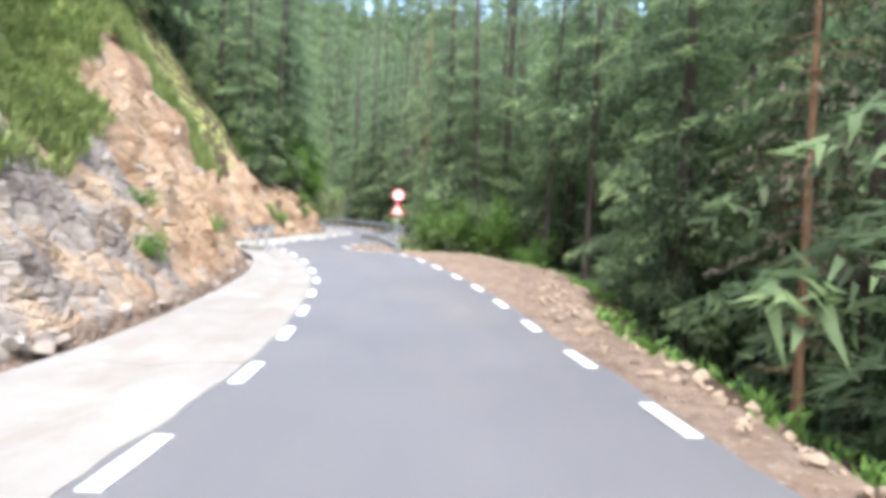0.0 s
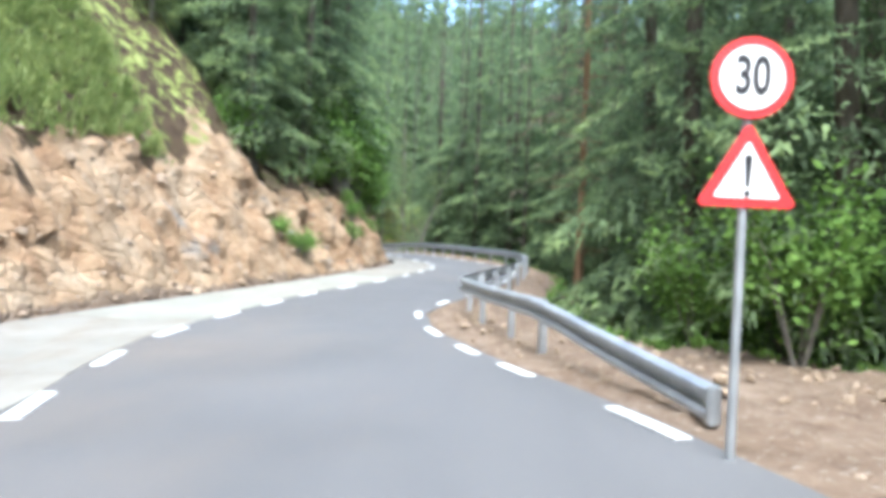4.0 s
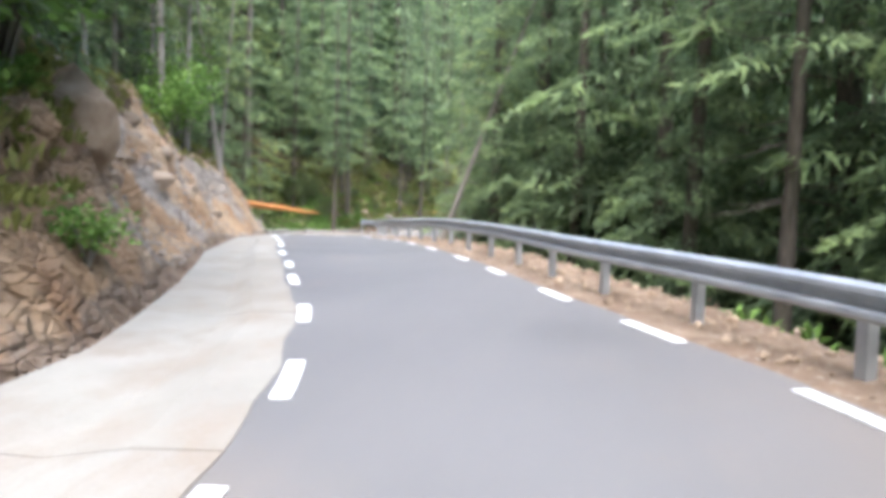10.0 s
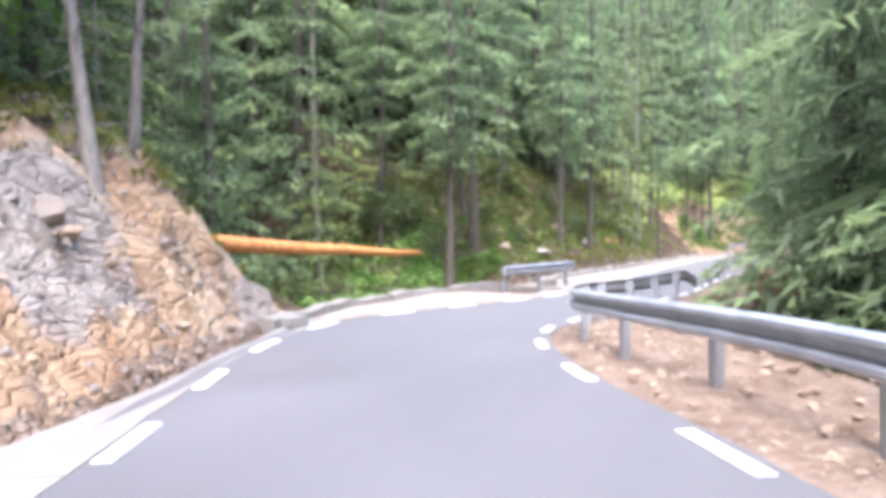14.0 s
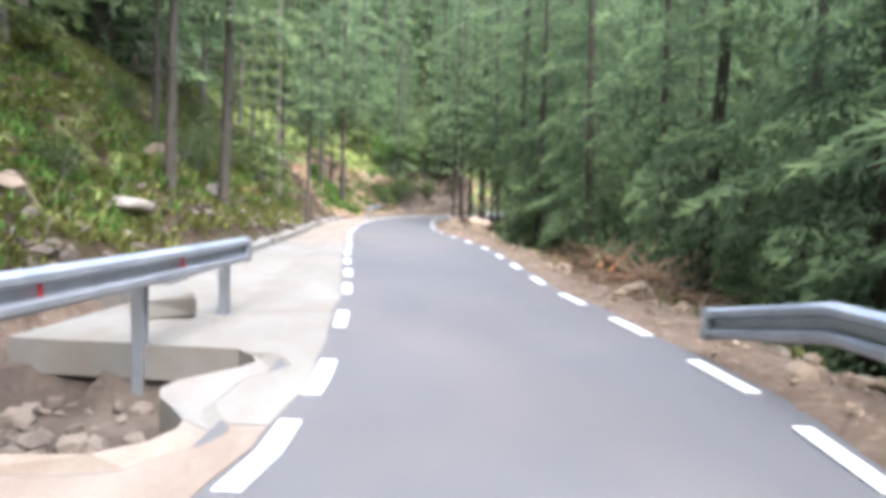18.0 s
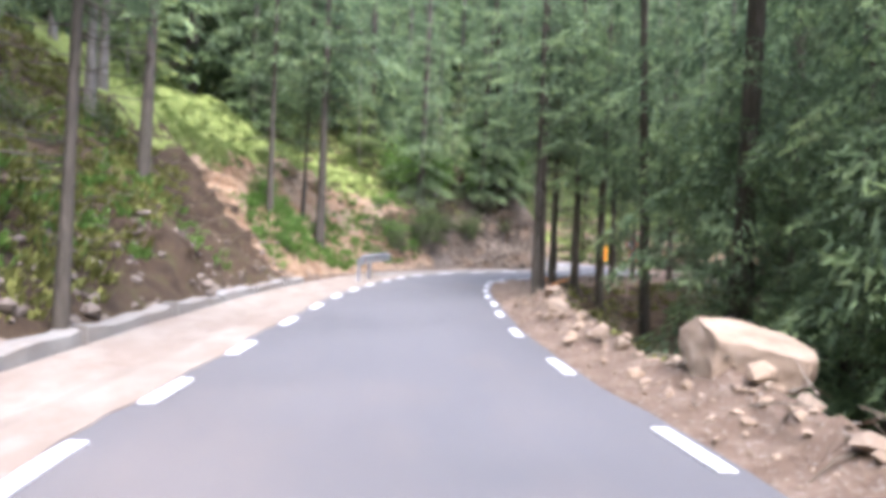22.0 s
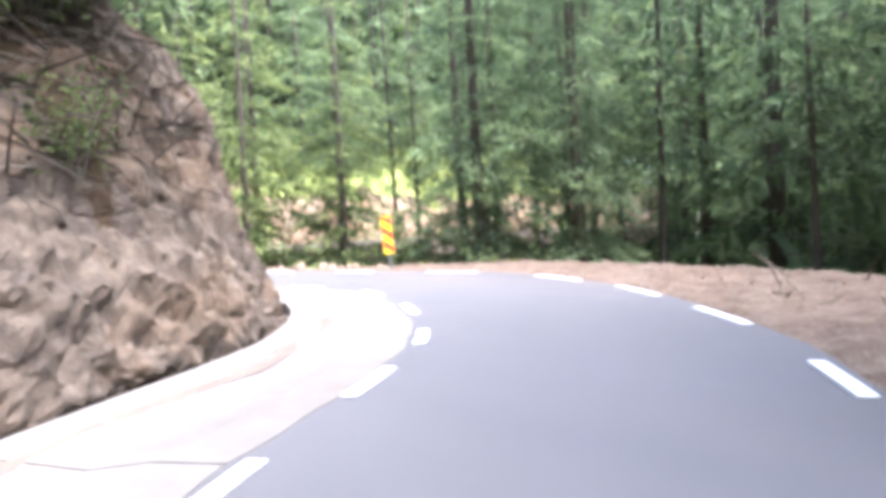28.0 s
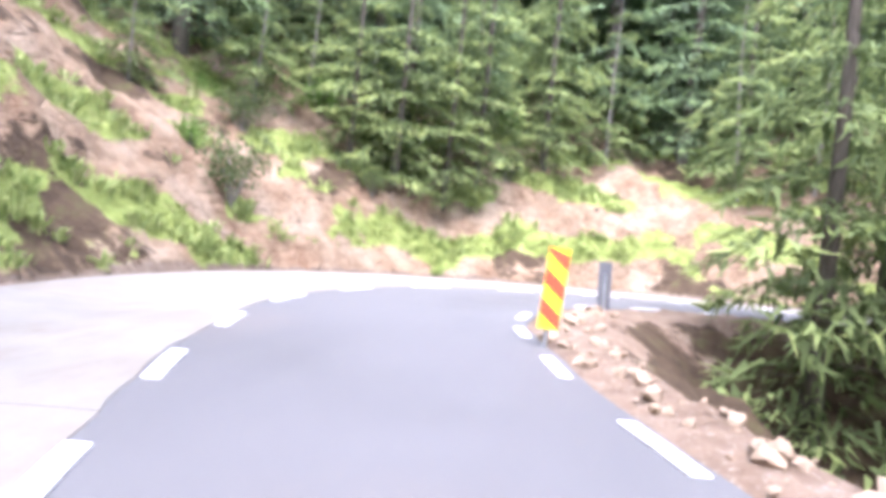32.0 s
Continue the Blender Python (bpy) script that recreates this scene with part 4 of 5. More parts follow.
# ---- trees ----
def tube(points, radii, sides=7):
    """A closed tapering tube through the points."""
    v, f = [], []
    p = [Vector(q) for q in points]
    for i, q in enumerate(p):
        d = (p[min(i + 1, len(p) - 1)] - p[max(i - 1, 0)]).normalized()
        a = d.orthogonal().normalized() if abs(d.z) < 0.9 else Vector((1, 0, 0)) - d * d.x
        a.normalize()
        b = d.cross(a)
        for k in range(sides):
            t = 6.28318 * k / sides
            v.append(q + (a * math.cos(t) + b * math.sin(t)) * radii[i])
    for i in range(len(p) - 1):
        for k in range(sides):
            k2 = (k + 1) % sides
            f.append((i * sides + k, i * sides + k2, (i + 1) * sides + k2, (i + 1) * sides + k))
    f.append(tuple(range(sides))[::-1])
    f.append(tuple((len(p) - 1) * sides + k for k in range(sides)))
    return v, f


def raw_mesh(name, v, f, mat, smooth=False):
    me = bpy.data.meshes.new(name)
    me.from_pydata([tuple(q) for q in v], [], f)
    me.materials.append(mat)
    if smooth:
        me.shade_smooth()
    return me


def trunk_mesh(r, height, girth, mat, bend=0.15, dead=0, dead_top=0.5, n=9, sides=8):
    """Trunk with root flare and, on shaded stems, bare broken side branches."""
    pts, rad = [(0, 0, -0.9)], [girth * 1.5]
    bx, by = r.uniform(-bend, bend), r.uniform(-bend, bend)
    for i in range(n):
        u = i / (n - 1)
        pts.append((bx * math.sin(u * 3), by * math.sin(u * 2.5), u * height * 0.97))
        rad.append(girth * ((1 - u) ** 0.8 * (1 + 0.35 * math.exp(-u * 40)) + 0.02))
    v, f = tube(pts, rad, sides)
    for _ in range(dead):
        z = r.uniform(0.06, dead_top) * height
        a = r.uniform(0, 6.283)
        ln = r.uniform(0.5, 1.7)
        q = [(0.6 * girth * math.cos(a), 0.6 * girth * math.sin(a), z)]
        for k in (0.5, 1.0):
            q.append((ln * k * math.cos(a + 0.15 * k), ln * k * math.sin(a + 0.15 * k), z - 0.12 * ln * k + r.uniform(-0.1, 0.1)))
        v2, f2 = tube(q, [0.022, 0.014, 0.005], 3)
        f += [tuple(i + len(v) for i in g) for g in f2]
        v += v2
    return raw_mesh("trunk", v, f, mat, True)


def crown_mesh(r, height, low, radius, whorl, arms, steps, broad, mat, sag=0.35, thin=1.0, hang=0.25, cover=0.9):
    """Tiers of drooping boughs: each one a flat fan of many small sprays that bends down and lifts its end, with sprays
    hanging under it, toned darker as shade.
    """
    rows = []
    z = low
    while z < height - 0.25:
        u = (z - low) / (height - low)
        reach = radius * ((1 - u) ** 0.8) * (0.6 + 0.4 * min(1, u * 6 + 0.3)) * r.uniform(0.8, 1.15)
        n = max(3, int(round(arms * (1 - 0.4 * u))))
        a0 = r.uniform(0, 6.283)
        for k in range(n):
            if r.uniform() > thin:
                continue
            rows.append((a0 + 6.283 * k / n + r.uniform(-0.4, 0.4), reach * r.uniform(0.55, 1.25) + 0.15, z + r.uniform(-0.3, 0.3) * whorl,
                         r.uniform(0.0, 0.22) + 0.4 * u, sag * r.uniform(0.7, 1.5) * (1 - 0.55 * u) + 0.1, r.uniform(0, 1)))
        z += whorl * r.uniform(0.75, 1.3) * (1 + 1.6 * u)
    a, ln, zz, rise, fall, tone = (np.array(c)[:, None] for c in zip(*rows))
    b, m = len(rows), steps * 3
    t = 0.10 + 0.90 * r.uniform(0, 1, (b, m)) ** 0.75
    half = ln * broad * np.interp(t, [0, 0.2, 0.55, 0.85, 1], [0.2, 0.6, 1.0, 0.75, 0.25])
    q = r.uniform(-1, 1, (b, m))
    q = np.sign(q) * np.abs(q) ** 0.8
    under = (r.uniform(0, 1, (b, m)) < 0.3) * r.uniform(0.3, 1.0, (b, m)) if hang else np.zeros((b, m))
    size = np.maximum(ln, 0.8) * np.sqrt(broad / m) * cover * r.uniform(0.55, 1.5, (b, m))
    curve = rise * t - (rise + fall) * t ** 2 + 0.35 * fall * np.maximum(t - 0.7, 0) * 2
    c = np.stack([ln * t, q * half, zz + ln * curve - 0.30 * np.abs(q) * half - under * hang], 2)
    yaw = q * 0.9 + r.normal(0, 0.45, (b, m))
    pitch = -0.25 + r.normal(0, 0.35, (b, m)) - 0.9 * under
    d1 = np.stack([np.cos(yaw) * np.cos(pitch), np.sin(yaw) * np.cos(pitch), np.sin(pitch)], 2)
    d2 = np.stack([-np.sin(yaw), np.cos(yaw), r.normal(0, 0.45, (b, m))], 2)
    s3 = size[:, :, None]
    P = np.stack([c - 1.0 * d1 * s3 - 0.27 * d2 * s3, c - 0.75 * d1 * s3 + 0.33 * d2 * s3, c + 1.6 * d1 * s3], 2).reshape(b, -1, 3)
    # pale young ends; inner and hanging sprays carry the crown's shade as darker colour
    tip_shade = (0.75 * t ** 2 + 0.30 * np.abs(q) ** 2 + 0.35 * (tone - 0.5)) * (1 - 0.8 * under)
    tips = np.stack([tip_shade - 0.12, tip_shade - 0.12, tip_shade + 0.15], 2).reshape(-1)
    ca, sa = np.cos(a), np.sin(a)
    V = np.stack([P[:, :, 0] * ca - P[:, :, 1] * sa, P[:, :, 0] * sa + P[:, :, 1] * ca, P[:, :, 2]], 2).reshape(-1, 3)
    V = np.vstack([V, [[-0.06, 0, height - 0.9], [0.06, 0, height - 0.9], [0, 0, height + 0.2]]])
    me = bpy.data.meshes.new("crown")
    me.from_pydata(V.tolist(), [], np.arange(len(V)).reshape(-1, 3).tolist())
    me.attributes.new("tip_shade", "FLOAT", "POINT").data.foreach_set("value", np.concatenate([tips, np.ones(3)]).clip(0, 1).astype(np.float32))
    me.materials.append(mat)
    return me


tr = np.random.RandomState(12)
KINDS = {}


def kind(key, variants, label, bark, **c):
    out = []
    for _ in range(variants):
        h = c["height"] * tr.uniform(0.88, 1.12)
        girth = c["girth"] * tr.uniform(0.85, 1.15)
        t = trunk_mesh(tr, h, girth, bark, dead=c.get("dead", 0), dead_top=c.get("dead_top", 0.5), n=4 if key in ("mid", "far") else 9, sides=5 if key in ("mid", "far") else 8)
        k = crown_mesh(tr, h, c["low"] * tr.uniform(0.8, 1.2), c["radius"] * tr.uniform(0.9, 1.1), c["whorl"], c["arms"], c["steps"], c["broad"], c["leaf"], c.get("sag", 0.35), c.get("thin", 1.0), c.get("hang", 0.25), c.get("cover", 0.9))
        out.append((t, k))
    KINDS[key] = (out, label)


kind("close", 3, "tall green spruce with layered drooping boughs at the verge", M_BARK, height=27, girth=0.21, low=1.3, radius=2.9, whorl=0.62, arms=6, steps=96, broad=0.32, cover=0.98, leaf=M_NEEDLE, dead=14, dead_top=0.12, sag=0.45, hang=0.3)
kind("near", 4, "tall dark green spruce with layered boughs down to the ground", M_BARK, height=28, girth=0.22, low=0.9, radius=3.1, whorl=0.7, arms=6, steps=42, broad=0.33, leaf=M_NEEDLE, dead=10, dead_top=0.12, sag=0.42, hang=0.3)
kind("high", 3, "tall spruce with a bare brown trunk and a high crown", M_BARK, height=27, girth=0.13, low=5.5, radius=2.4, whorl=0.7, arms=6, steps=24, broad=0.32, leaf=M_NEEDLE, dead=46, dead_top=0.34)
kind("young", 3, "young light green spruce on the bank", M_BARK_PALE, height=7.5, girth=0.07, low=0.6, radius=1.6, whorl=0.42, arms=6, steps=20, broad=0.36, leaf=M_NEEDLE_LIGHT, dead=4, dead_top=0.1, hang=0.14)
kind("light", 2, "fresh light green spruce on the tan slope", M_BARK, height=16, girth=0.16, low=0.5, radius=2.6, whorl=0.6, arms=6, steps=24, broad=0.34, leaf=M_NEEDLE_LIGHT, dead=6, dead_top=0.1, hang=0.2)
kind("pale", 3, "slender spruce with a pale grey trunk and thin crown", M_BARK_PALE, height=21, girth=0.13, low=6.5, radius=1.9, whorl=0.75, arms=5, steps=18, broad=0.32, leaf=M_NEEDLE_LIGHT, dead=40, dead_top=0.4, thin=0.75)
kind("dead", 1, "dying spruce with a reddish trunk and dry grey branches", M_BARK_RED, height=18, girth=0.12, low=3.5, radius=2.2, whorl=0.6, arms=6, steps=22, broad=0.22, cover=0.55, leaf=M_TWIG, dead=110, dead_top=0.7, thin=0.8, hang=0.12)
kind("mid", 4, "dark green spruce of the forest slope", M_BARK, height=29, girth=0.2, low=0.9, radius=3.2, whorl=1.05, arms=6, steps=13, cover=1.15, broad=0.38, leaf=M_NEEDLE, sag=0.42, hang=0.3)
kind("far", 3, "distant dark green spruce", M_BARK, height=30, girth=0.12, low=1.0, radius=3.4, whorl=1.5, arms=5, steps=5, cover=1.6, broad=0.5, leaf=M_NEEDLE, sag=0.45, hang=0.0)

tree_count = {}


def plant(key, x, y, z=None, scale=1.0, turn=None, lean=(0.0, 0.0), label=None):
    meshes, text = KINDS[key]
    t, k = meshes[tree_count.get(key, 0) % len(meshes)]
    tree_count[key] = tree_count.get(key, 0) + 1
    ob = tagged(new("spruce"), label or text, "tree", "forest beside the road")
    z = ground_at(x, y) if z is None else z
    ob.matrix_world = Matrix.Translation((x, y, z)) @ pose(0, 0, 0, lean[0], lean[1], tr.uniform(0, 360) if turn is None else turn) @ Matrix.Diagonal((scale * tr.uniform(0.9, 1.1), scale * tr.uniform(0.9, 1.1), scale, 1))
    for name, me in (("trunk", t), ("crown", k)):
        p = new(name, me)
        p.parent = ob
    return ob


taken = {}


def claim(x, y):
    taken.setdefault((int(x // 7), int(y // 7)), []).append((x, y))


def free(x, y, gap):
    i, j = int(x // 7), int(y // 7)
    return all((x - a) ** 2 + (y - b) ** 2 > gap * gap for di in (-1, 0, 1) for dj in (-1, 0, 1) for a, b in taken.get((i + di, j + dj), ()))


# trees that stand out by themselves
plant("dead", -0.68, 44.0, scale=1.1)
plant("dead", 5.4, 8.6, scale=0.7, label="dry leafless young spruce with tangled grey twigs")
claim(-0.68, 44.0)
claim(5.4, 8.6)
for x, y, k, sc in ((-8.3, 127.0, "high", 0.95), (-9.6, 123.8, "high", 0.8), (-6.97, 129.57, "high", 0.9), (-6.45, 128.6, "high", 1.0), (-5.6, 130.6, "high", 0.8), (-5.9, 127.6, "high", 0.85), (-2.35, 134.06, "high", 1.0), (-1.55, 133.6, "high", 0.7), (-4.3, 131.2, "high", 0.8),
                    (-3.2, 132.2, "high", 0.9), (0.2, 133.4, "high", 0.9), (-15.9, 133.0, "high", 1.15), (-16.7, 134.4, "high", 0.6), (-17.6, 129.4, "high", 0.9), (-23.4, 93.9, "high", 1.2), (-20.0, 123.0, "high", 1.0), (-21.7, 124.2, "pale", 1.0), (-18.6, 115.1, "high", 0.75), (-19.9, 115.7, "pale", 0.8), (-22.9, 90.4, "high", 0.85),
                    (-25.6, 76.3, "pale", 1.0), (-22.9, 75.0, "pale", 0.9), (-23.6, 74.4, "pale", 1.05), (-26.6, 75.0, "pale", 1.0), (-20.4, 111.3, "young", 0.95), (-21.0, 104.6, "high", 1.0), (-21.6, 100.5, "high", 0.9),
                    (7.9, 147.8, "close", 0.9), (8.8, 144.8, "close", 1.0), (10.4, 150.6, "close", 0.9), (8.6, 155.8, "close", 0.85), (7.0, 153.6, "light", 0.9), (4.9, 157.0, "light", 1.1), (6.8, 159.2, "light", 1.1), (8.6, 151.4, "light", 0.9),
                    (-4.2, 166.9, "light", 0.75), (-5.8, 165.9, "light", 0.9), (-3.4, 168.6, "light", 0.9), (-7.4, 165.6, "light", 0.8), (-1.1, 170.9, "light", 0.9), (-6.2, 168.2, "near", 0.7)):
    plant(k, x, y, scale=sc)
    claim(x, y)
plant("pale", -11.3, 74.6, scale=0.8, turn=0, lean=(3, 21), label="slender leaning grey trunk beyond the guardrail")
claim(-11.3, 74.6)
for x, y, sc, tilt in ((-22.2, 76.6, 0.75, -9), (-23.4, 78.2, 0.7, 5)):
    plant("pale", x, y, scale=sc, turn=0, lean=(0, tilt), label="slender leaning grey spruce with sparse light green twigs")
    claim(x, y)

# the tall row below the guardrail
for x, y, sc in ((-6.3, 73.2, 1.1), (-3.6, 72.0, 1.2), (-8.6, 82.2, 1.15), (-5.6, 80.2, 1.2), (-10.6, 84.6, 1.1)):
    plant("near", x, y, scale=sc)
    claim(x, y)

# spruces that hang over the road cut and the rock nose
for s, off, sc in ((50.5, 1.2, 1.0), (54.0, 1.6, 1.1), (57.5, 1.6, 1.05), (61.0, 1.6, 1.0), (142.6, 1.0, 0.9), (145.6, 0.9, 0.8), (148.3, 1.0, 0.95), (151.0, 1.0, 0.85)):
    p = at(s, -float(np.interp(s, *FOOT) + np.interp(s, *CUT) / np.interp(s, *STEEP)) - off)
    plant("close", p.x, p.y, scale=sc, lean=(0, 3))
    claim(p.x, p.y)

# the forest on both sides: the nearest trees singly, the rest of the slope as one wood
cand = np.stack([tr.uniform(-125, 120, 52000), tr.uniform(-25, 280, 52000)], 1)
cs, cd = along(cand[:, 0], cand[:, 1])
cz = ground_height(cand[:, 0], cand[:, 1])
order = np.argsort(np.abs(cd))
wood = []
for i in order:
    s, d, (x, y) = cs[i], cd[i], cand[i]
    if d > 0:
        near = d - np.interp(s, *SHOULDER)
        lim = 2.7 if s < 126 or s > 151 else 2.4
        if s < 13:
            lim = 4.4
        if 19 < s < 33:
            lim = 2.6
        if 103 < s < 126:
            lim = 3.4
        if s > 157:
            lim = 3.2
    else:
        near = -d - np.interp(s, *FOOT) - np.interp(s, *CUT) / np.interp(s, *STEEP)
        lim = float(np.interp(s, [-20, 12, 16, 36, 45, 60, 66, 83, 87, 94, 97, 129, 132, 140, 144, 154, 157, 162, 166, 172], [0.8, 1.2, 13.0, 9.0, 0.8, 0.5, 1.6, 1.8, 5.0, 4.0, 1.2, 1.2, 4.5, 4.0, 0.6, 0.5, 7.0, 6.0, 3.0, 1.5]))
    if near < lim or near > (100 if d > 0 else (110 if s > 150 else 85)):
        continue
    gap = 2.9 if near < 8 else (4.0 if near < 20 else (5.8 if near < 46 else 8.2))
    if d > 0 and 128 < s < 150 and near < 20:
        gap = 4.3
    if d < 0 and 95 < s < 130 and near < 20:
        gap = 3.4
    if not free(x, y, gap):
        continue
    claim(x, y)
    r = tr.uniform()
    sc = tr.uniform(0.75, 1.2)
    if near > (13 if d < 0 and 80 < s < 100 else (8.5 if d > 0 and 95 < s < 130 else 6.5)):
        wood.append((x, y, cz[i] - 0.1, sc * 1.2, tr.uniform(0, 6.283), near > 20))
        continue
    if d > 0:
        key = ("close" if near < (6 if 95 < s < 128 or s > 150 else 4) else "near") if s < 128 or s > 152 or r < 0.25 else "high"
        if r > 0.8 or (r > 0.35 and s > 117):
            key = "high"
    elif 60 < s < 80:
        key = "pale" if r < 0.6 else "high"
    elif 94 < s < 131:
        key = "high" if r < 0.72 else ("pale" if r < 0.85 else "young")
    elif s > 155:
        key = "young" if near < 4 else ("near" if r < 0.6 else "light")
    elif 126 < s < 156:
        key = ("close" if near < 4 else "near") if r < 0.5 else "young"
    else:
        key = ("close" if near < 4 else "near") if r < 0.7 else "young"
    plant(key, x, y, cz[i] - 0.1, sc, lean=(tr.uniform(-2, 2), tr.uniform(-2, 2)))


def mesh_arrays(me):
    v = np.empty(len(me.vertices) * 3)
    me.vertices.foreach_get("co", v)
    tip_shade = np.zeros(len(me.vertices), np.float32)
    if "tip_shade" in me.attributes:
        me.attributes["tip_shade"].data.foreach_get("value", tip_shade)
    return v.reshape(-1, 3), [tuple(p.vertices) for p in me.polygons], tip_shade


def build_wood():
    for name, k, mat, label in (("woodland_trunks", 0, M_BARK, "dark trunks of the spruce wood on the slopes"), ("woodland_crowns", 1, M_NEEDLE, "dense green crowns of the spruce wood on the slopes")):
        V, F, T, base = [], [], [], 0
        src = {far: [mesh_arrays(t[k]) for t in KINDS["far" if far else "mid"][0]] for far in (False, True)}
        for n, (x, y, z, sc, a, far) in enumerate(wood):
            v, f, tip_shade = src[far][n % len(src[far])]
            T.append(tip_shade)
            c, s = math.cos(a) * sc, math.sin(a) * sc
            V.append(np.stack([x + v[:, 0] * c - v[:, 1] * s, y + v[:, 0] * s + v[:, 1] * c, z + v[:, 2] * sc], 1))
            F += [tuple(i + base for i in g) for g in f]
            base += len(v)
        me = bpy.data.meshes.new(name)
        me.from_pydata(np.vstack(V).tolist(), [], F)
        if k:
            me.attributes.new("tip_shade", "FLOAT", "POINT").data.foreach_set("value", np.concatenate(T).astype(np.float32))
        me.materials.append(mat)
        tagged(new(name, me), label, "woodland", kind="stuff")


build_wood()


# ---- stones ----
def rock_mesh(r, rough=0.14, level=2, flat_z=0.75, mat=M_STONE_WARM):
    bm = bmesh.new()
    bmesh.ops.create_icosphere(bm, subdivisions=level, radius=1.0)
    o = Vector(r.uniform(-50, 50, 3))
    cuts = [(Vector(r.normal(size=3)).normalized(), r.uniform(0.36, 0.72)) for _ in range(9)]
    for v in bm.verts:
        p = v.co.copy()
        for n, h in cuts:
            over = p.dot(n) - h
            if over > 0:
                p -= n * over
        p *= 1 + rough * (noise.noise(p * 1.3 + o) * 0.5 + noise.noise(p * 3.4 + o) * 0.25)
        p.z *= flat_z
        v.co = p
    me = bpy.data.meshes.new("stone")
    bm.to_mesh(me)
    bm.free()
    me.materials.append(mat)
    return me


rr = np.random.RandomState(31)
ROCKS = {k: [rock_mesh(rr, mat=m) for _ in range(6)] for k, m in (("warm", M_STONE_WARM), ("grey", M_STONE_GREY), ("dark", M_STONE_DARK))}
PEBBLES = {k: [rock_mesh(rr, level=1, mat=m) for _ in range(5)] for k, m in (("warm", M_STONE_WARM), ("grey", M_STONE_GREY), ("dark", M_STONE_DARK))}
BIG = {k: [rock_mesh(rr, 0.22, 4, 0.72, m) for _ in range(3)] for k, m in (("warm", M_STONE_WARM), ("grey", M_STONE_GREY))}


def boulder(x, y, size, tone, label, sink=0.25, big=True, group=""):
    me = (BIG if big else ROCKS)[tone][int(rr.randint(0, 3))]
    ob = tagged(new("boulder", me), label, "boulder", group)
    ob.matrix_world = Matrix.Translation(rest(x, y, size * (0.72 - sink) * 0.75)) @ pose(0, 0, 0, rr.uniform(-15, 15), rr.uniform(-15, 15), rr.uniform(0, 360)) @ Matrix.Diagonal((size, size * rr.uniform(0.75, 1.0), size * rr.uniform(0.75, 1.0), 1))
    return ob


boulder(-11.35, 112.3, 0.68, "warm", "large pale sandy boulder on the verge", 0.5)
boulder(-10.35, 120.0, 0.42, "warm", "rounded tan boulder at the edge of the verge")
boulder(*at(99.9, 3.55).xy, 0.42, "warm", "mossy tan boulder beside a heap of brushwood")
boulder(*at(123.2, 3.1).xy, 0.35, "warm", "tan stone on the verge berm")
boulder(*at(99.2, -5.8).xy, 0.62, "warm", "yellowish boulder behind the short guardrail")
boulder(*at(119.6, -6.3).xy, 0.40, "grey", "white stone on the mossy bank")
boulder(*at(117.8, -5.4).xy, 0.32, "grey", "pale stone low on the mossy bank")
boulder(*at(108.6, -5.6).xy, 0.5, "grey", "pale broken stone in the mossy bank")
boulder(*at(104.8, -5.9).xy, 0.55, "warm", "warm broken stone in the mossy bank")
boulder(*at(102.0, -5.3).xy, 0.45, "grey", "grey stone at the foot of the mossy bank")
boulder(*at(49.5, -3.9).xy, 0.38, "warm", "pale yellow stone at the foot of the cut")
pillar = boulder(*at(62.4, -4.5).xy, 0.85, "warm", "tall tan rock standing out of the cut edge", 0.6)
pillar.matrix_world = pillar.matrix_world @ Matrix.Diagonal((0.8, 0.8, 1.9, 1))
for s, d, size, tone in ((46.3, -4.6, 0.4, "warm"), (47.4, -5.0, 0.33, "warm"), (48.8, -5.3, 0.45, "warm"), (45.2, -5.6, 0.3, "grey"), (63.5, -5.2, 0.45, "warm"), (65.0, -4.8, 0.34, "warm"), (66.2, -6.2, 0.5, "warm"),
                         (67.8, -5.3, 0.38, "warm"), (69.0, -6.6, 0.45, "grey"), (70.4, -5.0, 0.52, "warm"), (71.3, -6.0, 0.4, "warm"), (72.4, -7.2, 0.5, "warm"), (73.4, -5.4, 0.42, "warm"), (74.3, -4.7, 0.36, "warm"),
                         (75.0, -6.4, 0.34, "grey"), (71.0, -7.8, 0.55, "warm"), (73.0, -8.4, 0.45, "warm"), (61.5, -5.0, 0.4, "warm"), (76.6, -4.2, 0.4, "warm"), (78.0, -4.8, 0.45, "warm"), (79.6, -4.0, 0.35, "warm"), (77.4, -5.6, 0.4, "warm"), (81.2, -4.4, 0.34, "grey")):
    boulder(*at(s, d).xy, size, tone, "angular tan block lodged in the rubble bank" if tone == "warm" else "angular grey block lodged in the rubble bank", 0.35, False, "blocks in the rubble bank")


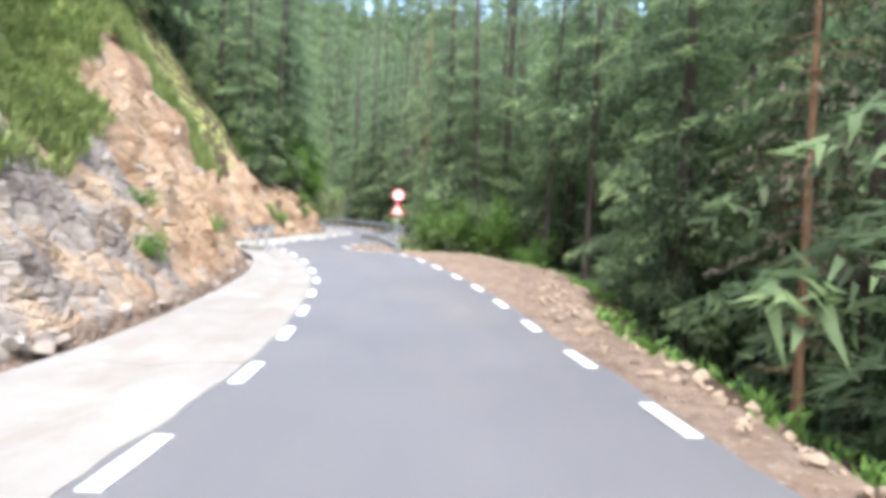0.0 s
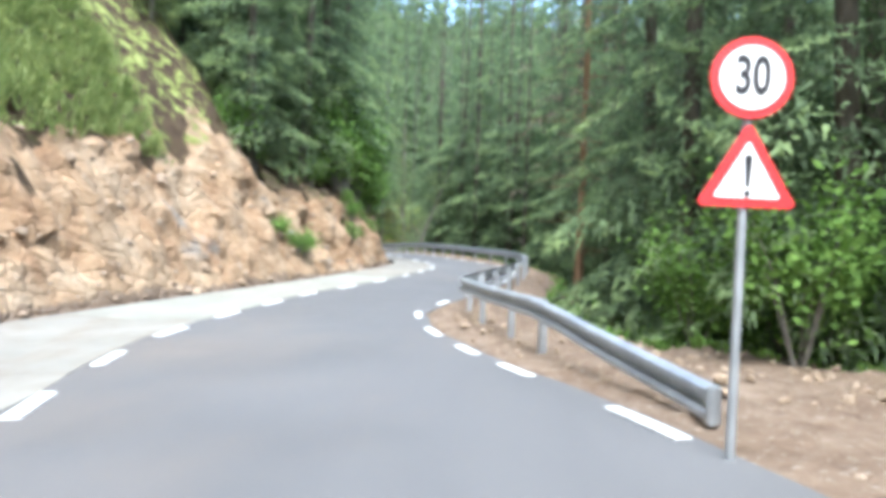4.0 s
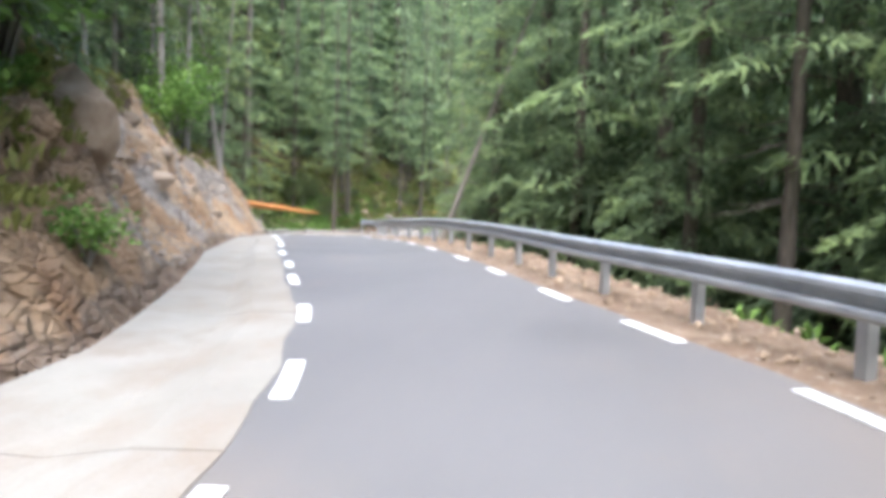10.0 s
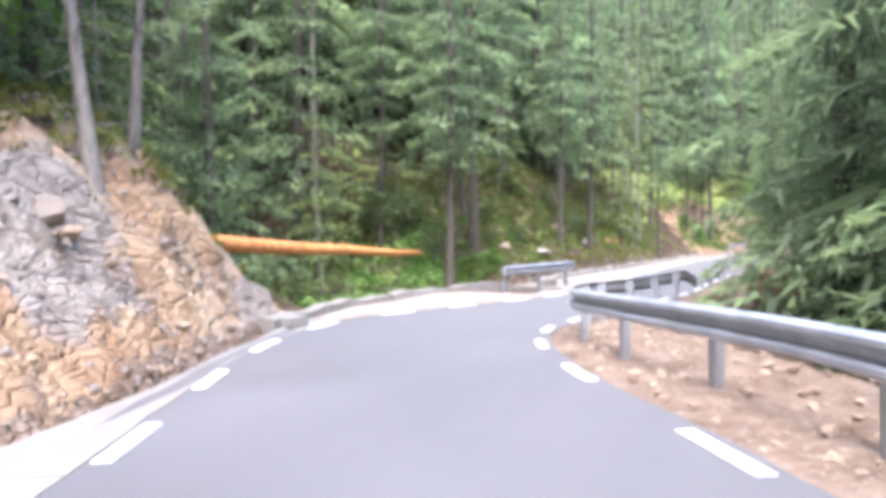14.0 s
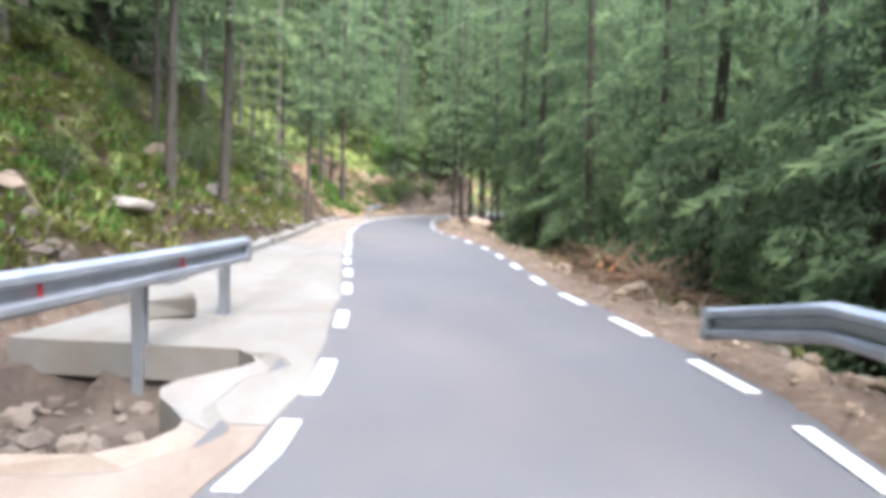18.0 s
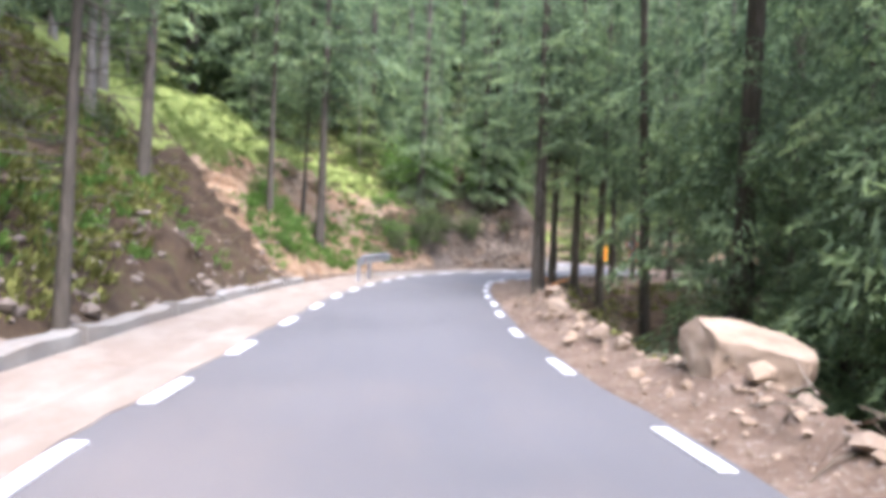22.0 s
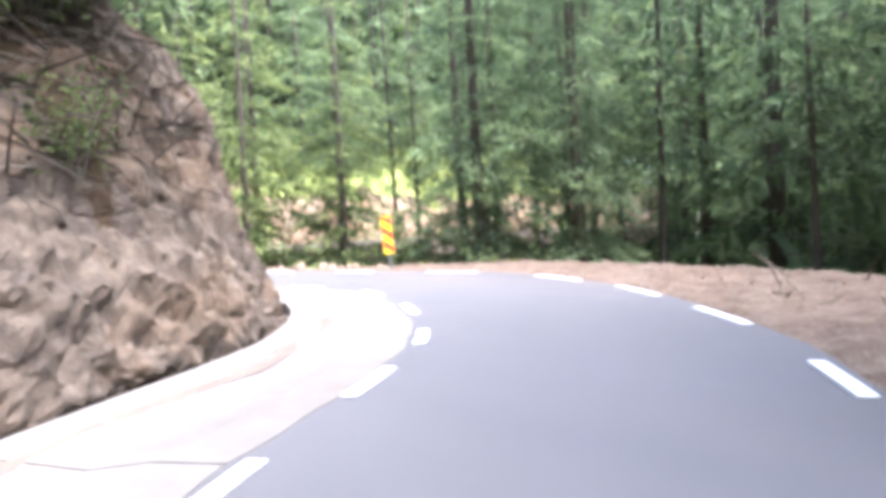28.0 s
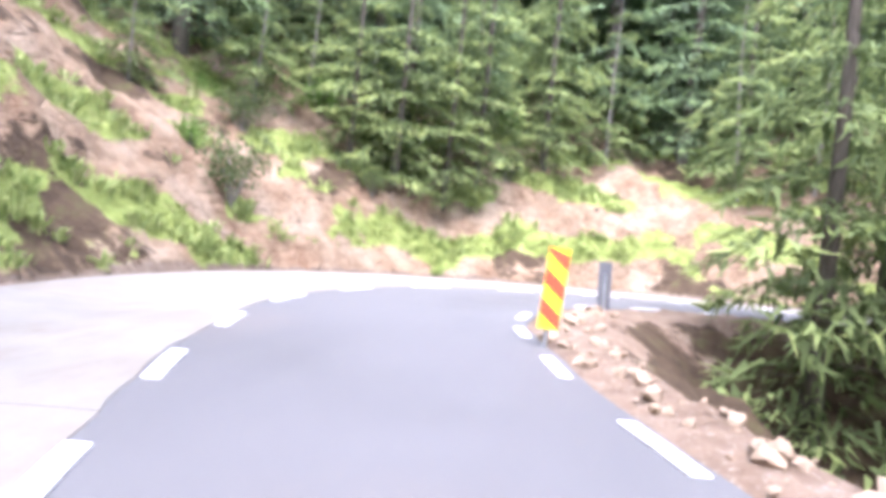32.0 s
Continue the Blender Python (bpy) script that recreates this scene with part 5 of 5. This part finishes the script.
def scatter(name, label, count, s0, s1, d0, d1, lo, hi, tone, bias=1.0, heap=None):
    """Loose stones lying on the ground between two offsets."""
    V, F, base = [], [], 0
    src = [mesh_arrays(m) for m in (PEBBLES if hi < 0.25 else ROCKS)[tone]]
    s = rr.uniform(s0, s1, count)
    u = rr.uniform(0, 1, count) ** bias
    a0 = d0(s) if callable(d0) else d0
    a1 = d1(s) if callable(d1) else d1
    d = a0 + (a1 - a0) * u
    px = np.array([at(a, b).xy for a, b in zip(s, d)])
    z = ground_height(px[:, 0], px[:, 1])
    size = lo + (hi - lo) * rr.uniform(0, 1, count) ** 2.2
    for i in range(count):
        v, f, _ = src[i % len(src)]
        R = np.array(Euler(rr.uniform(0, 6.28, 3)).to_matrix()) * size[i]
        V.append(v @ R.T * [1, 1, 0.8] + [px[i, 0], px[i, 1], z[i] + size[i] * 0.25])
        F += [tuple(k + base for k in g) for g in f]
        base += len(v)
    me = bpy.data.meshes.new(name)
    me.from_pydata(np.vstack(V).tolist(), [], F)
    me.materials.append({"warm": M_STONE_WARM, "grey": M_STONE_GREY, "dark": M_STONE_DARK}[tone])
    tagged(new(name, me), label, "rubble", kind="stuff")


foot_of = lambda s: -np.interp(s, *FOOT)
edge_of = lambda s: np.interp(s, *RIGHT_LINE) + 0.3
should = lambda s: np.interp(s, *SHOULDER) + 0.3
scatter("verge_gravel", "loose gravel and small stones on the verge", 3200, -5, 158, edge_of, should, 0.015, 0.07, "warm")
scatter("verge_stones", "broken brown stones heaped along the verge", 380, 3, 20, lambda s: np.maximum(should(s) - 1.1, edge_of(s) + 0.25), lambda s: should(s) + 0.2, 0.03, 0.15, "warm")
scatter("berm_stones", "reddish rubble berm along the valley edge", 420, 95, 128, lambda s: edge_of(s) + 0.2, lambda s: should(s) + 0.5, 0.05, 0.22, "warm", 0.8)
scatter("railside_stones", "tan stones under the guardrail", 2200, 27, 94, lambda s: edge_of(s), lambda s: should(s) + 0.4, 0.02, 0.11, "warm", 0.8)
scatter("bank_rubble", "grey shale rubble on the bank", 5200, 63.5, 86, foot_of, lambda s: foot_of(s) - 5.0, 0.02, 0.10, "grey")
scatter("bank_blocks", "tan broken stones on the bank", 260, 63, 85, foot_of, lambda s: foot_of(s) - 5.0, 0.06, 0.24, "warm", 0.8)
scatter("cut_rubble", "tan scree at the foot of the rock cut", 460, 33, 56, lambda s: foot_of(s) + 0.1, lambda s: foot_of(s) - 2.4, 0.04, 0.24, "warm", 1.6)
scatter("foot_rubble", "grey stones at the foot of the slope", 600, -4, 32, lambda s: foot_of(s) + 0.15, lambda s: foot_of(s) - 2.5, 0.03, 0.20, "grey", 1.8)
scatter("dark_rubble", "dark earth clods at the foot of the low bank", 520, 96, 131, lambda s: foot_of(s) - 0.1, lambda s: foot_of(s) - 1.5, 0.05, 0.22, "dark")
scatter("pit_stones", "dark wet stones in the muddy culvert hole", 90, 93.4, 95.8, -2.2, -3.7, 0.04, 0.2, "dark")
scatter("apron_crumbs", "crumbs of earth and stone on the concrete apron", 260, 8, 82, lambda s: foot_of(s) + 0.3, lambda s: foot_of(s) + 1.3, 0.012, 0.06, "dark", 2.0)
scatter("nose_rubble", "dark brown stones under the steep cut", 340, 139, 157, lambda s: foot_of(s) + 0.3, lambda s: foot_of(s) - 0.3, 0.03, 0.17, "dark", 1.0)
scatter("slope_stones", "tan stones on the orange slope", 160, 127, 141, lambda s: foot_of(s), lambda s: foot_of(s) - 4, 0.04, 0.16, "warm")
scatter("bend_stones", "tan stones round the inside of the bend", 140, 157, 170, edge_of, lambda s: edge_of(s) + 1.0, 0.04, 0.18, "warm")


# ---- grass, moss and low plants ----
def tufts(name, label, count, zone, mat, blades=11, tall=(0.18, 0.42), width=0.03, spread=0.16):
    pos = []
    while len(pos) < count:
        s, d = zone(rr)
        pos.append(at(s, d).xy)
    pos = np.array(pos)
    z = ground_height(pos[:, 0], pos[:, 1])
    n = count * blades
    c = np.repeat(np.column_stack([pos, z]), blades, 0)
    a = rr.uniform(0, 6.283, n)
    rad = spread * np.sqrt(rr.uniform(0, 1, n))
    h = rr.uniform(*tall, n) * np.repeat(rr.uniform(0.6, 1.25, count), blades)
    lean = rr.uniform(0.15, 0.9, n)
    bx, by = c[:, 0] + rad * np.cos(a), c[:, 1] + rad * np.sin(a)
    t = a + rr.uniform(-0.6, 0.6, n)
    tx, ty = bx + np.cos(t) * lean * h, by + np.sin(t) * lean * h
    wx, wy = -np.sin(t) * width, np.cos(t) * width
    zz = c[:, 2] - 0.04
    mx, my = bx + 0.4 * (tx - bx), by + 0.4 * (ty - by)
    v = np.stack([np.stack([bx, by, zz], 1), np.stack([mx - wx, my - wy, zz + 0.6 * h], 1), np.stack([tx, ty, zz + h * (1 - 0.35 * lean)], 1), np.stack([mx + wx, my + wy, zz + 0.6 * h], 1)], 1).reshape(-1, 3)
    f = np.arange(4 * n).reshape(-1, 4)
    me = bpy.data.meshes.new(name)
    me.from_pydata(v.tolist(), [], f.tolist())
    me.materials.append(mat)
    tagged(new(name, me), label, "grass", kind="stuff")


def above(s0, s1, lo, hi, bias=1.0):
    """Offsets measured outward from the top of the cut on the hill side."""
    def zone(r):
        s = r.uniform(s0, s1)
        top = np.interp(s, *FOOT) + np.interp(s, *CUT) / np.interp(s, *STEEP)
        return s, -(top + lo + (hi - lo) * r.uniform() ** bias)
    return zone


def beyond_foot(s0, s1, lo, hi):
    return lambda r: ((lambda s: (s, -(np.interp(s, *FOOT) + r.uniform(lo, hi))))(r.uniform(s0, s1)))


def beyond_verge(s0, s1, lo, hi):
    return lambda r: ((lambda s: (s, np.interp(s, *SHOULDER) + r.uniform(lo, hi)))(r.uniform(s0, s1)))


tufts("slope_grass", "long bright green and straw grass on the slope above the rock face", 11000, above(13, 40, -0.25, 11.0), M_GRASS, 11, (0.25, 0.55), 0.035, 0.2)
tufts("bank_grass", "rough grass along the top of the bank", 2600, above(-6, 15, -1.0, 3.0), M_GRASS, 11, (0.25, 0.55), 0.035, 0.2)
tufts("moss_edge", "yellow-green moss and blueberry along the bank's top", 1700, above(58, 86, -0.7, 1.8), M_MOSS, 12, (0.10, 0.28), 0.035)
tufts("forest_plants", "mossy undergrowth between the trunks", 5200, above(95, 129, -0.6, 6.5), M_MOSS, 10, (0.10, 0.30), 0.045)
tufts("bank_ferns", "green plants and ferns on the forest bank", 900, beyond_foot(96, 128, 0.9, 5.0), M_LEAF, 12, (0.12, 0.36), 0.04)
tufts("gully_plants", "green plants in the gully", 900, beyond_foot(87, 97, 0.3, 7), M_LEAF, 12, (0.15, 0.5), 0.05)
tufts("ferns", "bright green ferns at the foot of the orange slope", 520, beyond_foot(130.5, 141, 0.5, 2.6), M_LEAF, 18, (0.15, 0.38), 0.03, 0.25)
tufts("slope_ferns", "grass and ferns on the high slope", 800, above(130.5, 143, -0.8, 4.0), M_GRASS, 12)
tufts("verge_weeds", "low weeds beyond the verge", 700, beyond_verge(5, 60, 0.3, 2.2), M_LEAF, 10, (0.1, 0.35), 0.04)
tufts("far_verge_weeds", "low weeds at the valley edge of the verge", 500, beyond_verge(95, 158, 0.4, 2.0), M_MOSS, 10, (0.1, 0.3), 0.04)


def patchy(r):
    while True:
        s, d = r.uniform(156, 176), -(np.interp(165, *FOOT) + r.uniform(0.2, 11))
        p = at(s, d)
        if fbm3(np.array([p.x]), np.array([p.y]), ground_height([p.x], [p.y]) * 2, 4.5, 10)[0] > 0.22:
            return s, d


tufts("hillside_grass", "green grass patches on the tan slope", 1900, patchy, M_GRASS, 12, (0.2, 0.45), 0.035)


# ---- shrubs ----
def shrub_parts(r, leaves, radius, tall, leaf, size):
    v, f = [], []
    tips = []
    for _ in range(7):
        a, q = r.uniform(0, 6.283), r.uniform(0.3, 1.0)
        end = Vector((radius * q * math.cos(a), radius * q * math.sin(a), tall * r.uniform(0.55, 1.0)))
        mid = end * 0.5 + Vector((0, 0, tall * 0.08))
        v2, f2 = tube([(0, 0, -0.2), mid, end], [0.03, 0.018, 0.006], 4)
        f += [tuple(i + len(v) for i in g) for g in f2]
        v += v2
        tips += [mid * 0.6 + end * 0.4, end, mid]
    stems = raw_mesh("stem", v, f, M_BARK_PALE)
    c = np.array(tips)[r.randint(0, len(tips), leaves)] + r.normal(size=(leaves, 3)) * radius * 0.26
    c[:, 2] = np.maximum(c[:, 2], 0.05)
    d1 = r.normal(size=(leaves, 3))
    d1[:, 2] *= 0.5
    d1 /= np.linalg.norm(d1, axis=1)[:, None]
    d2 = np.cross(d1, r.normal(size=(leaves, 3)))
    d2 /= np.linalg.norm(d2, axis=1)[:, None]
    w = size * r.uniform(0.6, 1.3, (leaves, 1))
    quad = np.stack([c - d1 * w, c + d2 * w * 0.55, c + d1 * w, c - d2 * w * 0.55], 1).reshape(-1, 3)
    me = bpy.data.meshes.new("foliage")
    me.from_pydata(quad.tolist(), [], np.arange(4 * leaves).reshape(-1, 4).tolist())
    me.materials.append(leaf)
    return stems, me


SHRUBS = {"tall": [shrub_parts(rr, 1500, 1.0, 2.4, M_LEAF, 0.075) for _ in range(3)],
          "low": [shrub_parts(rr, 700, 0.7, 0.9, M_LEAF, 0.065) for _ in range(3)],
          "dull": [shrub_parts(rr, 900, 0.8, 1.2, M_NEEDLE_LIGHT, 0.06) for _ in range(3)]}


def shrub(key, s, d, scale, label, sink=0.0):
    stems, leaves = SHRUBS[key][int(rr.randint(0, 3))]
    p = at(s, d)
    ob = tagged(new("shrub"), label, "shrub", "roadside shrubs")
    ob.matrix_world = Matrix.Translation(rest(p.x, p.y, -sink)) @ pose(0, 0, 0, 0, 0, rr.uniform(0, 360)) @ Matrix.Diagonal((scale, scale, scale * rr.uniform(0.85, 1.15), 1))
    for n, me in (("stem", stems), ("foliage", leaves)):
        new(n, me).parent = ob


for s, d, sc in ((80.2, -6.4, 1.4), (81.6, -6.0, 1.2), (82.6, -6.6, 1.5)):
    shrub("tall", s, d, sc, "light green leafy bush above the rubble bank")
for s, d, sc in ((29.5, 6.6, 0.95), (31.0, 7.6, 1.15), (32.6, 6.3, 0.8), (33.8, 7.4, 1.1), (35.6, 6.6, 0.9), (28.0, 8.4, 1.2), (30.2, 9.2, 1.4), (25.5, 9.0, 1.0), (37.5, 8.2, 1.2)):
    shrub("tall", s, d, sc, "bright green leafy bush beyond the guardrail")
for s, d, sc in ((12.2, -4.6, 0.6), (13.2, -5.1, 0.5), (17.4, -4.4, 0.5), (44.8, -8.0, 1.5), (47.5, -8.2, 1.4), (50.5, -6.6, 1.3), (53.0, -6.4, 1.5), (55.5, -6.0, 1.4), (51.3, -4.8, 0.8), (57.5, -6.4, 1.2), (2.0, -8.5, 1.4), (-1.5, -8.0, 1.3)):
    shrub("low", s, d, sc, "leafy green bush on the cut bank")
for s, d, sc in ((61.5, -5.2, 1.3), (63.0, -5.8, 1.5), (64.5, -6.2, 1.6), (66.0, -6.8, 1.5), (60.0, -4.7, 1.2), (58.4, -4.5, 1.1), (56.8, -4.5, 1.0), (53.0, -5.9, 1.2), (54.5, -5.6, 1.3), (56.0, -5.3, 1.4), (57.6, -5.4, 1.5), (59.2, -5.2, 1.5), (60.8, -5.6, 1.5), (55.2, -7.2, 2.0), (58.6, -7.4, 2.2), (61.6, -7.2, 2.0), (62.6, -8.6, 1.6), (63.6, -8.0, 2.0), (65.2, -8.8, 2.2), (66.8, -8.6, 1.9), (68.4, -9.6, 2.2), (70.5, -10.4, 2.0), (150.6, -5.6, 1.0), (152.4, -5.4, 1.1), (154.2, -5.6, 1.1), (145.5, -6.6, 1.0), (147.2, -7.0, 1.2), (143.6, -6.8, 1.1), (141.8, -7.2, 1.2), (149.5, -7.2, 1.1)):
    shrub("tall", s, d, sc, "light green leafy sapling on top of the cut")
for _ in range(15):
    s = rr.uniform(49.5, 66)
    top = np.interp(s, *FOOT) + np.interp(s, *CUT) / np.interp(s, *STEEP)
    shrub("tall", s, -(top + rr.uniform(0.1, 1.2)), rr.uniform(1.0, 1.7), "light green leafy bush hanging over the cut", 0.1)
for _ in range(14):
    s = rr.uniform(44, 62)
    shrub("low", s, -(np.interp(s, *FOOT) + rr.uniform(0.35, 1.4)), rr.uniform(0.35, 0.8), "green plant rooted in the cut face")
for _ in range(14):
    s = rr.uniform(61, 72)
    top = np.interp(s, *FOOT) + np.interp(s, *CUT) / np.interp(s, *STEEP)
    shrub("tall", s, -(top + rr.uniform(0.4, 2.2)), rr.uniform(1.4, 2.3), "light green leafy sapling above the rubble bank")
for _ in range(12):
    s = rr.uniform(139.5, 149)
    shrub("dull", s, -(np.interp(s, *FOOT) + rr.uniform(0.7, 1.7)), rr.uniform(0.6, 1.1), "dull green brush hanging on the steep cut")
for _ in range(26):
    s = rr.uniform(86.5, 97)
    shrub("low" if rr.uniform() < 0.6 else "dull", s, -(np.interp(s, *FOOT) + rr.uniform(0.8, 6.5)), rr.uniform(0.7, 1.5), "green bush in the gully below the fallen trunk")
for _ in range(22):
    s = rr.uniform(131, 142)
    shrub("low", s, -(np.interp(s, *FOOT) + rr.uniform(0.6, 3.0)), rr.uniform(0.35, 0.8), "bright green low bush on the orange slope")
for _ in range(20):
    s = rr.uniform(157, 174)
    shrub("low" if rr.uniform() < 0.5 else "dull", s, -(5.0 + rr.uniform(0.8, 8)), rr.uniform(0.6, 1.3), "green bush on the tan slope")
for _ in range(16):
    s = rr.uniform(97, 127)
    shrub("dull", s, -(np.interp(s, *FOOT) + rr.uniform(1.3, 5.0)), rr.uniform(0.4, 0.9), "small bush among the trunks")


# ---- logs and brushwood ----
def log(a, b, r0, r1, mat, label, knots=10, name="log"):
    a, b = Vector(a), Vector(b)
    n = 12
    pts = [a.lerp(b, i / n) + Vector((rr.uniform(-1, 1), rr.uniform(-1, 1), rr.uniform(-1, 1))) * r0 * 0.12 for i in range(n + 1)]
    thing = tagged(new(name), label, "log")
    v, f = tube(pts, [r0 + (r1 - r0) * i / n for i in range(n + 1)], 10)
    mesh_object("stem", v, f, mat, thing, True)
    for _ in range(knots):
        u = rr.uniform(0.05, 0.95)
        p = a.lerp(b, u)
        d = Vector(rr.normal(size=3)).normalized()
        r = r0 + (r1 - r0) * u
        v, f = tube([p, p + d * (r + rr.uniform(0.04, 0.2))], [0.025, 0.015], 5)
        mesh_object("branch_stub", v, f, mat, thing)
    return thing


ROOT = at(84.3, -5.2, 1.66)
trunk_down = log(ROOT, (-25.3, 95.4, 1.99), 0.2, 0.07, M_LOG, "long peeled orange trunk fallen across the gully", 14, "fallen_trunk")
for k in range(4):
    p = ROOT
    q = p + Vector((rr.uniform(-0.5, 0.5), rr.uniform(-0.9, -0.3), rr.uniform(-0.4, 0.6)))
    v, f = tube([p, q], [0.12, 0.03], 6)
    mesh_object("root", v, f, M_LOG, trunk_down)
p, q = rest(-6.3, 131.1, 0.14), rest(-7.75, 129.4, 0.12)
log(p, q, 0.085, 0.07, M_LOG, "cut orange log lying among the trunks", 3)
p, q = rest(-5.9, 130.6, 0.10), rest(-7.2, 128.9, 0.10)
log(p, q, 0.08, 0.06, M_LOG, "second cut orange log beside the verge", 3)
p, q = at(111.6, -5.55), at(115.6, -5.45)
log(rest(p.x, p.y, 0.08), rest(q.x, q.y, 0.1), 0.12, 0.11, M_LOG, "short peeled log lying on the mossy bank", 2)
for s, d, s2, d2 in ((160.5, -9.0, 163.0, -6.5), (158.6, -10.0, 161.5, -8.6), (162.0, -11.5, 164.2, -9.4)):
    p, q = at(s, d), at(s2, d2)
    log(rest(p.x, p.y, 0.08), rest(q.x, q.y, 0.08), 0.07, 0.04, M_BARK, "thin dark pole slid down the tan slope", 4)


def brush(name, label, s0, s1, d0, d1, count, up, mat, long=(0.5, 1.4)):
    V, F = [], []
    for _ in range(count):
        p = at(rr.uniform(s0, s1), rr.uniform(d0, d1))
        p = rest(p.x, p.y, rr.uniform(-0.05, up))
        d = Vector((rr.normal(), rr.normal(), rr.normal() * 0.45)).normalized() * rr.uniform(*long)
        v, f = tube([p, p + d * 0.5 + Vector((0, 0, rr.uniform(-0.05, 0.1))), p + d], [0.018, 0.012, 0.004], 3)
        F += [tuple(i + len(V) for i in g) for g in f]
        V += v
    ob = mesh_object(name, V, F, mat)
    tagged(ob, label, "brushwood", kind="stuff")


brush("brush_heap", "heap of dry brown brushwood at the valley edge", 99.5, 105, 3.5, 5.0, 460, 0.55, M_TWIG_RED)
brush("verge_brush", "dry twigs and bark along the verge", 96, 130, 2.9, 4.6, 380, 0.15, M_TWIG, (0.2, 0.7))
brush("gully_brush", "dry fallen branches in the gully", 87, 97, -9, -5.2, 360, 0.45, M_TWIG, (0.5, 1.8))
brush("nose_roots", "dark hanging roots over the steep cut", 138.5, 149, -6.2, -4.3, 900, 0.9, M_BARK, (0.4, 1.5))
brush("forest_twigs", "dead twigs between the trunks", 95, 130, -9.5, -5.0, 420, 0.35, M_TWIG, (0.4, 1.5))
brush("stand_twigs", "bark and twigs under the roadside trunks", 128, 150, 3.4, 7.0, 420, 0.15, M_TWIG, (0.2, 0.9))
for a, b, c in ((101.6, 3.6, 0.55), (103.0, 3.8, 0.6)):
    p = at(a, b)
    p = rest(p.x, p.y, 0.35)
    log(p, p + Vector((0.5, 0.35, c * 0.45)), 0.028, 0.018, M_LOG, "pale cut branch sticking out of the brushwood", 0, "cut_branch")


def slab(s, d, turn, size, label):
    """A loose flat concrete piece with chipped edges."""
    bm = bmesh.new()
    bmesh.ops.create_cube(bm, size=1, matrix=Matrix.Diagonal((*size, 1)))
    bmesh.ops.bevel(bm, geom=bm.edges[:], offset=0.03, segments=2, affect="EDGES")
    for v in bm.verts:
        v.co += Vector(rr.uniform(-0.025, 0.025, 3))
    me = bpy.data.meshes.new("concrete_block")
    bm.to_mesh(me)
    bm.free()
    me.materials.append(M_CONCRETE)
    ob = tagged(new("concrete_block", me), label, "concrete block")
    ob.matrix_world = Matrix.Translation(at(s, d, size[2] / 2 + 0.0)) @ pose(0, 0, 0, 2, -2, math.degrees(heading(s)) + turn)


slab(26.3, -3.0, 12, (0.7, 1.3, 0.16), "flat grey concrete slab lying under the short guardrail")
slab(84.6, -3.0, -20, (0.8, 0.5, 0.2), "broken concrete lump at the edge of the apron")
slab(97.8, -3.2, 30, (0.6, 1.0, 0.24), "pale concrete block beside the culvert")


# ---- split wood at the trunks and a dry branch patch ----
for k in range(7):
    a, b = at(rr.uniform(134.0, 136.5), rr.uniform(3.6, 4.5)), Vector((rr.uniform(-0.45, 0.45), rr.uniform(-0.45, 0.45), 0))
    p = rest(a.x, a.y, 0.05)
    q = rest(a.x + b.x, a.y + b.y, 0.07)
    log(p, q, 0.035, 0.02, M_LOG, "splintered orange wood lying at the foot of a trunk", 0, "split_wood")
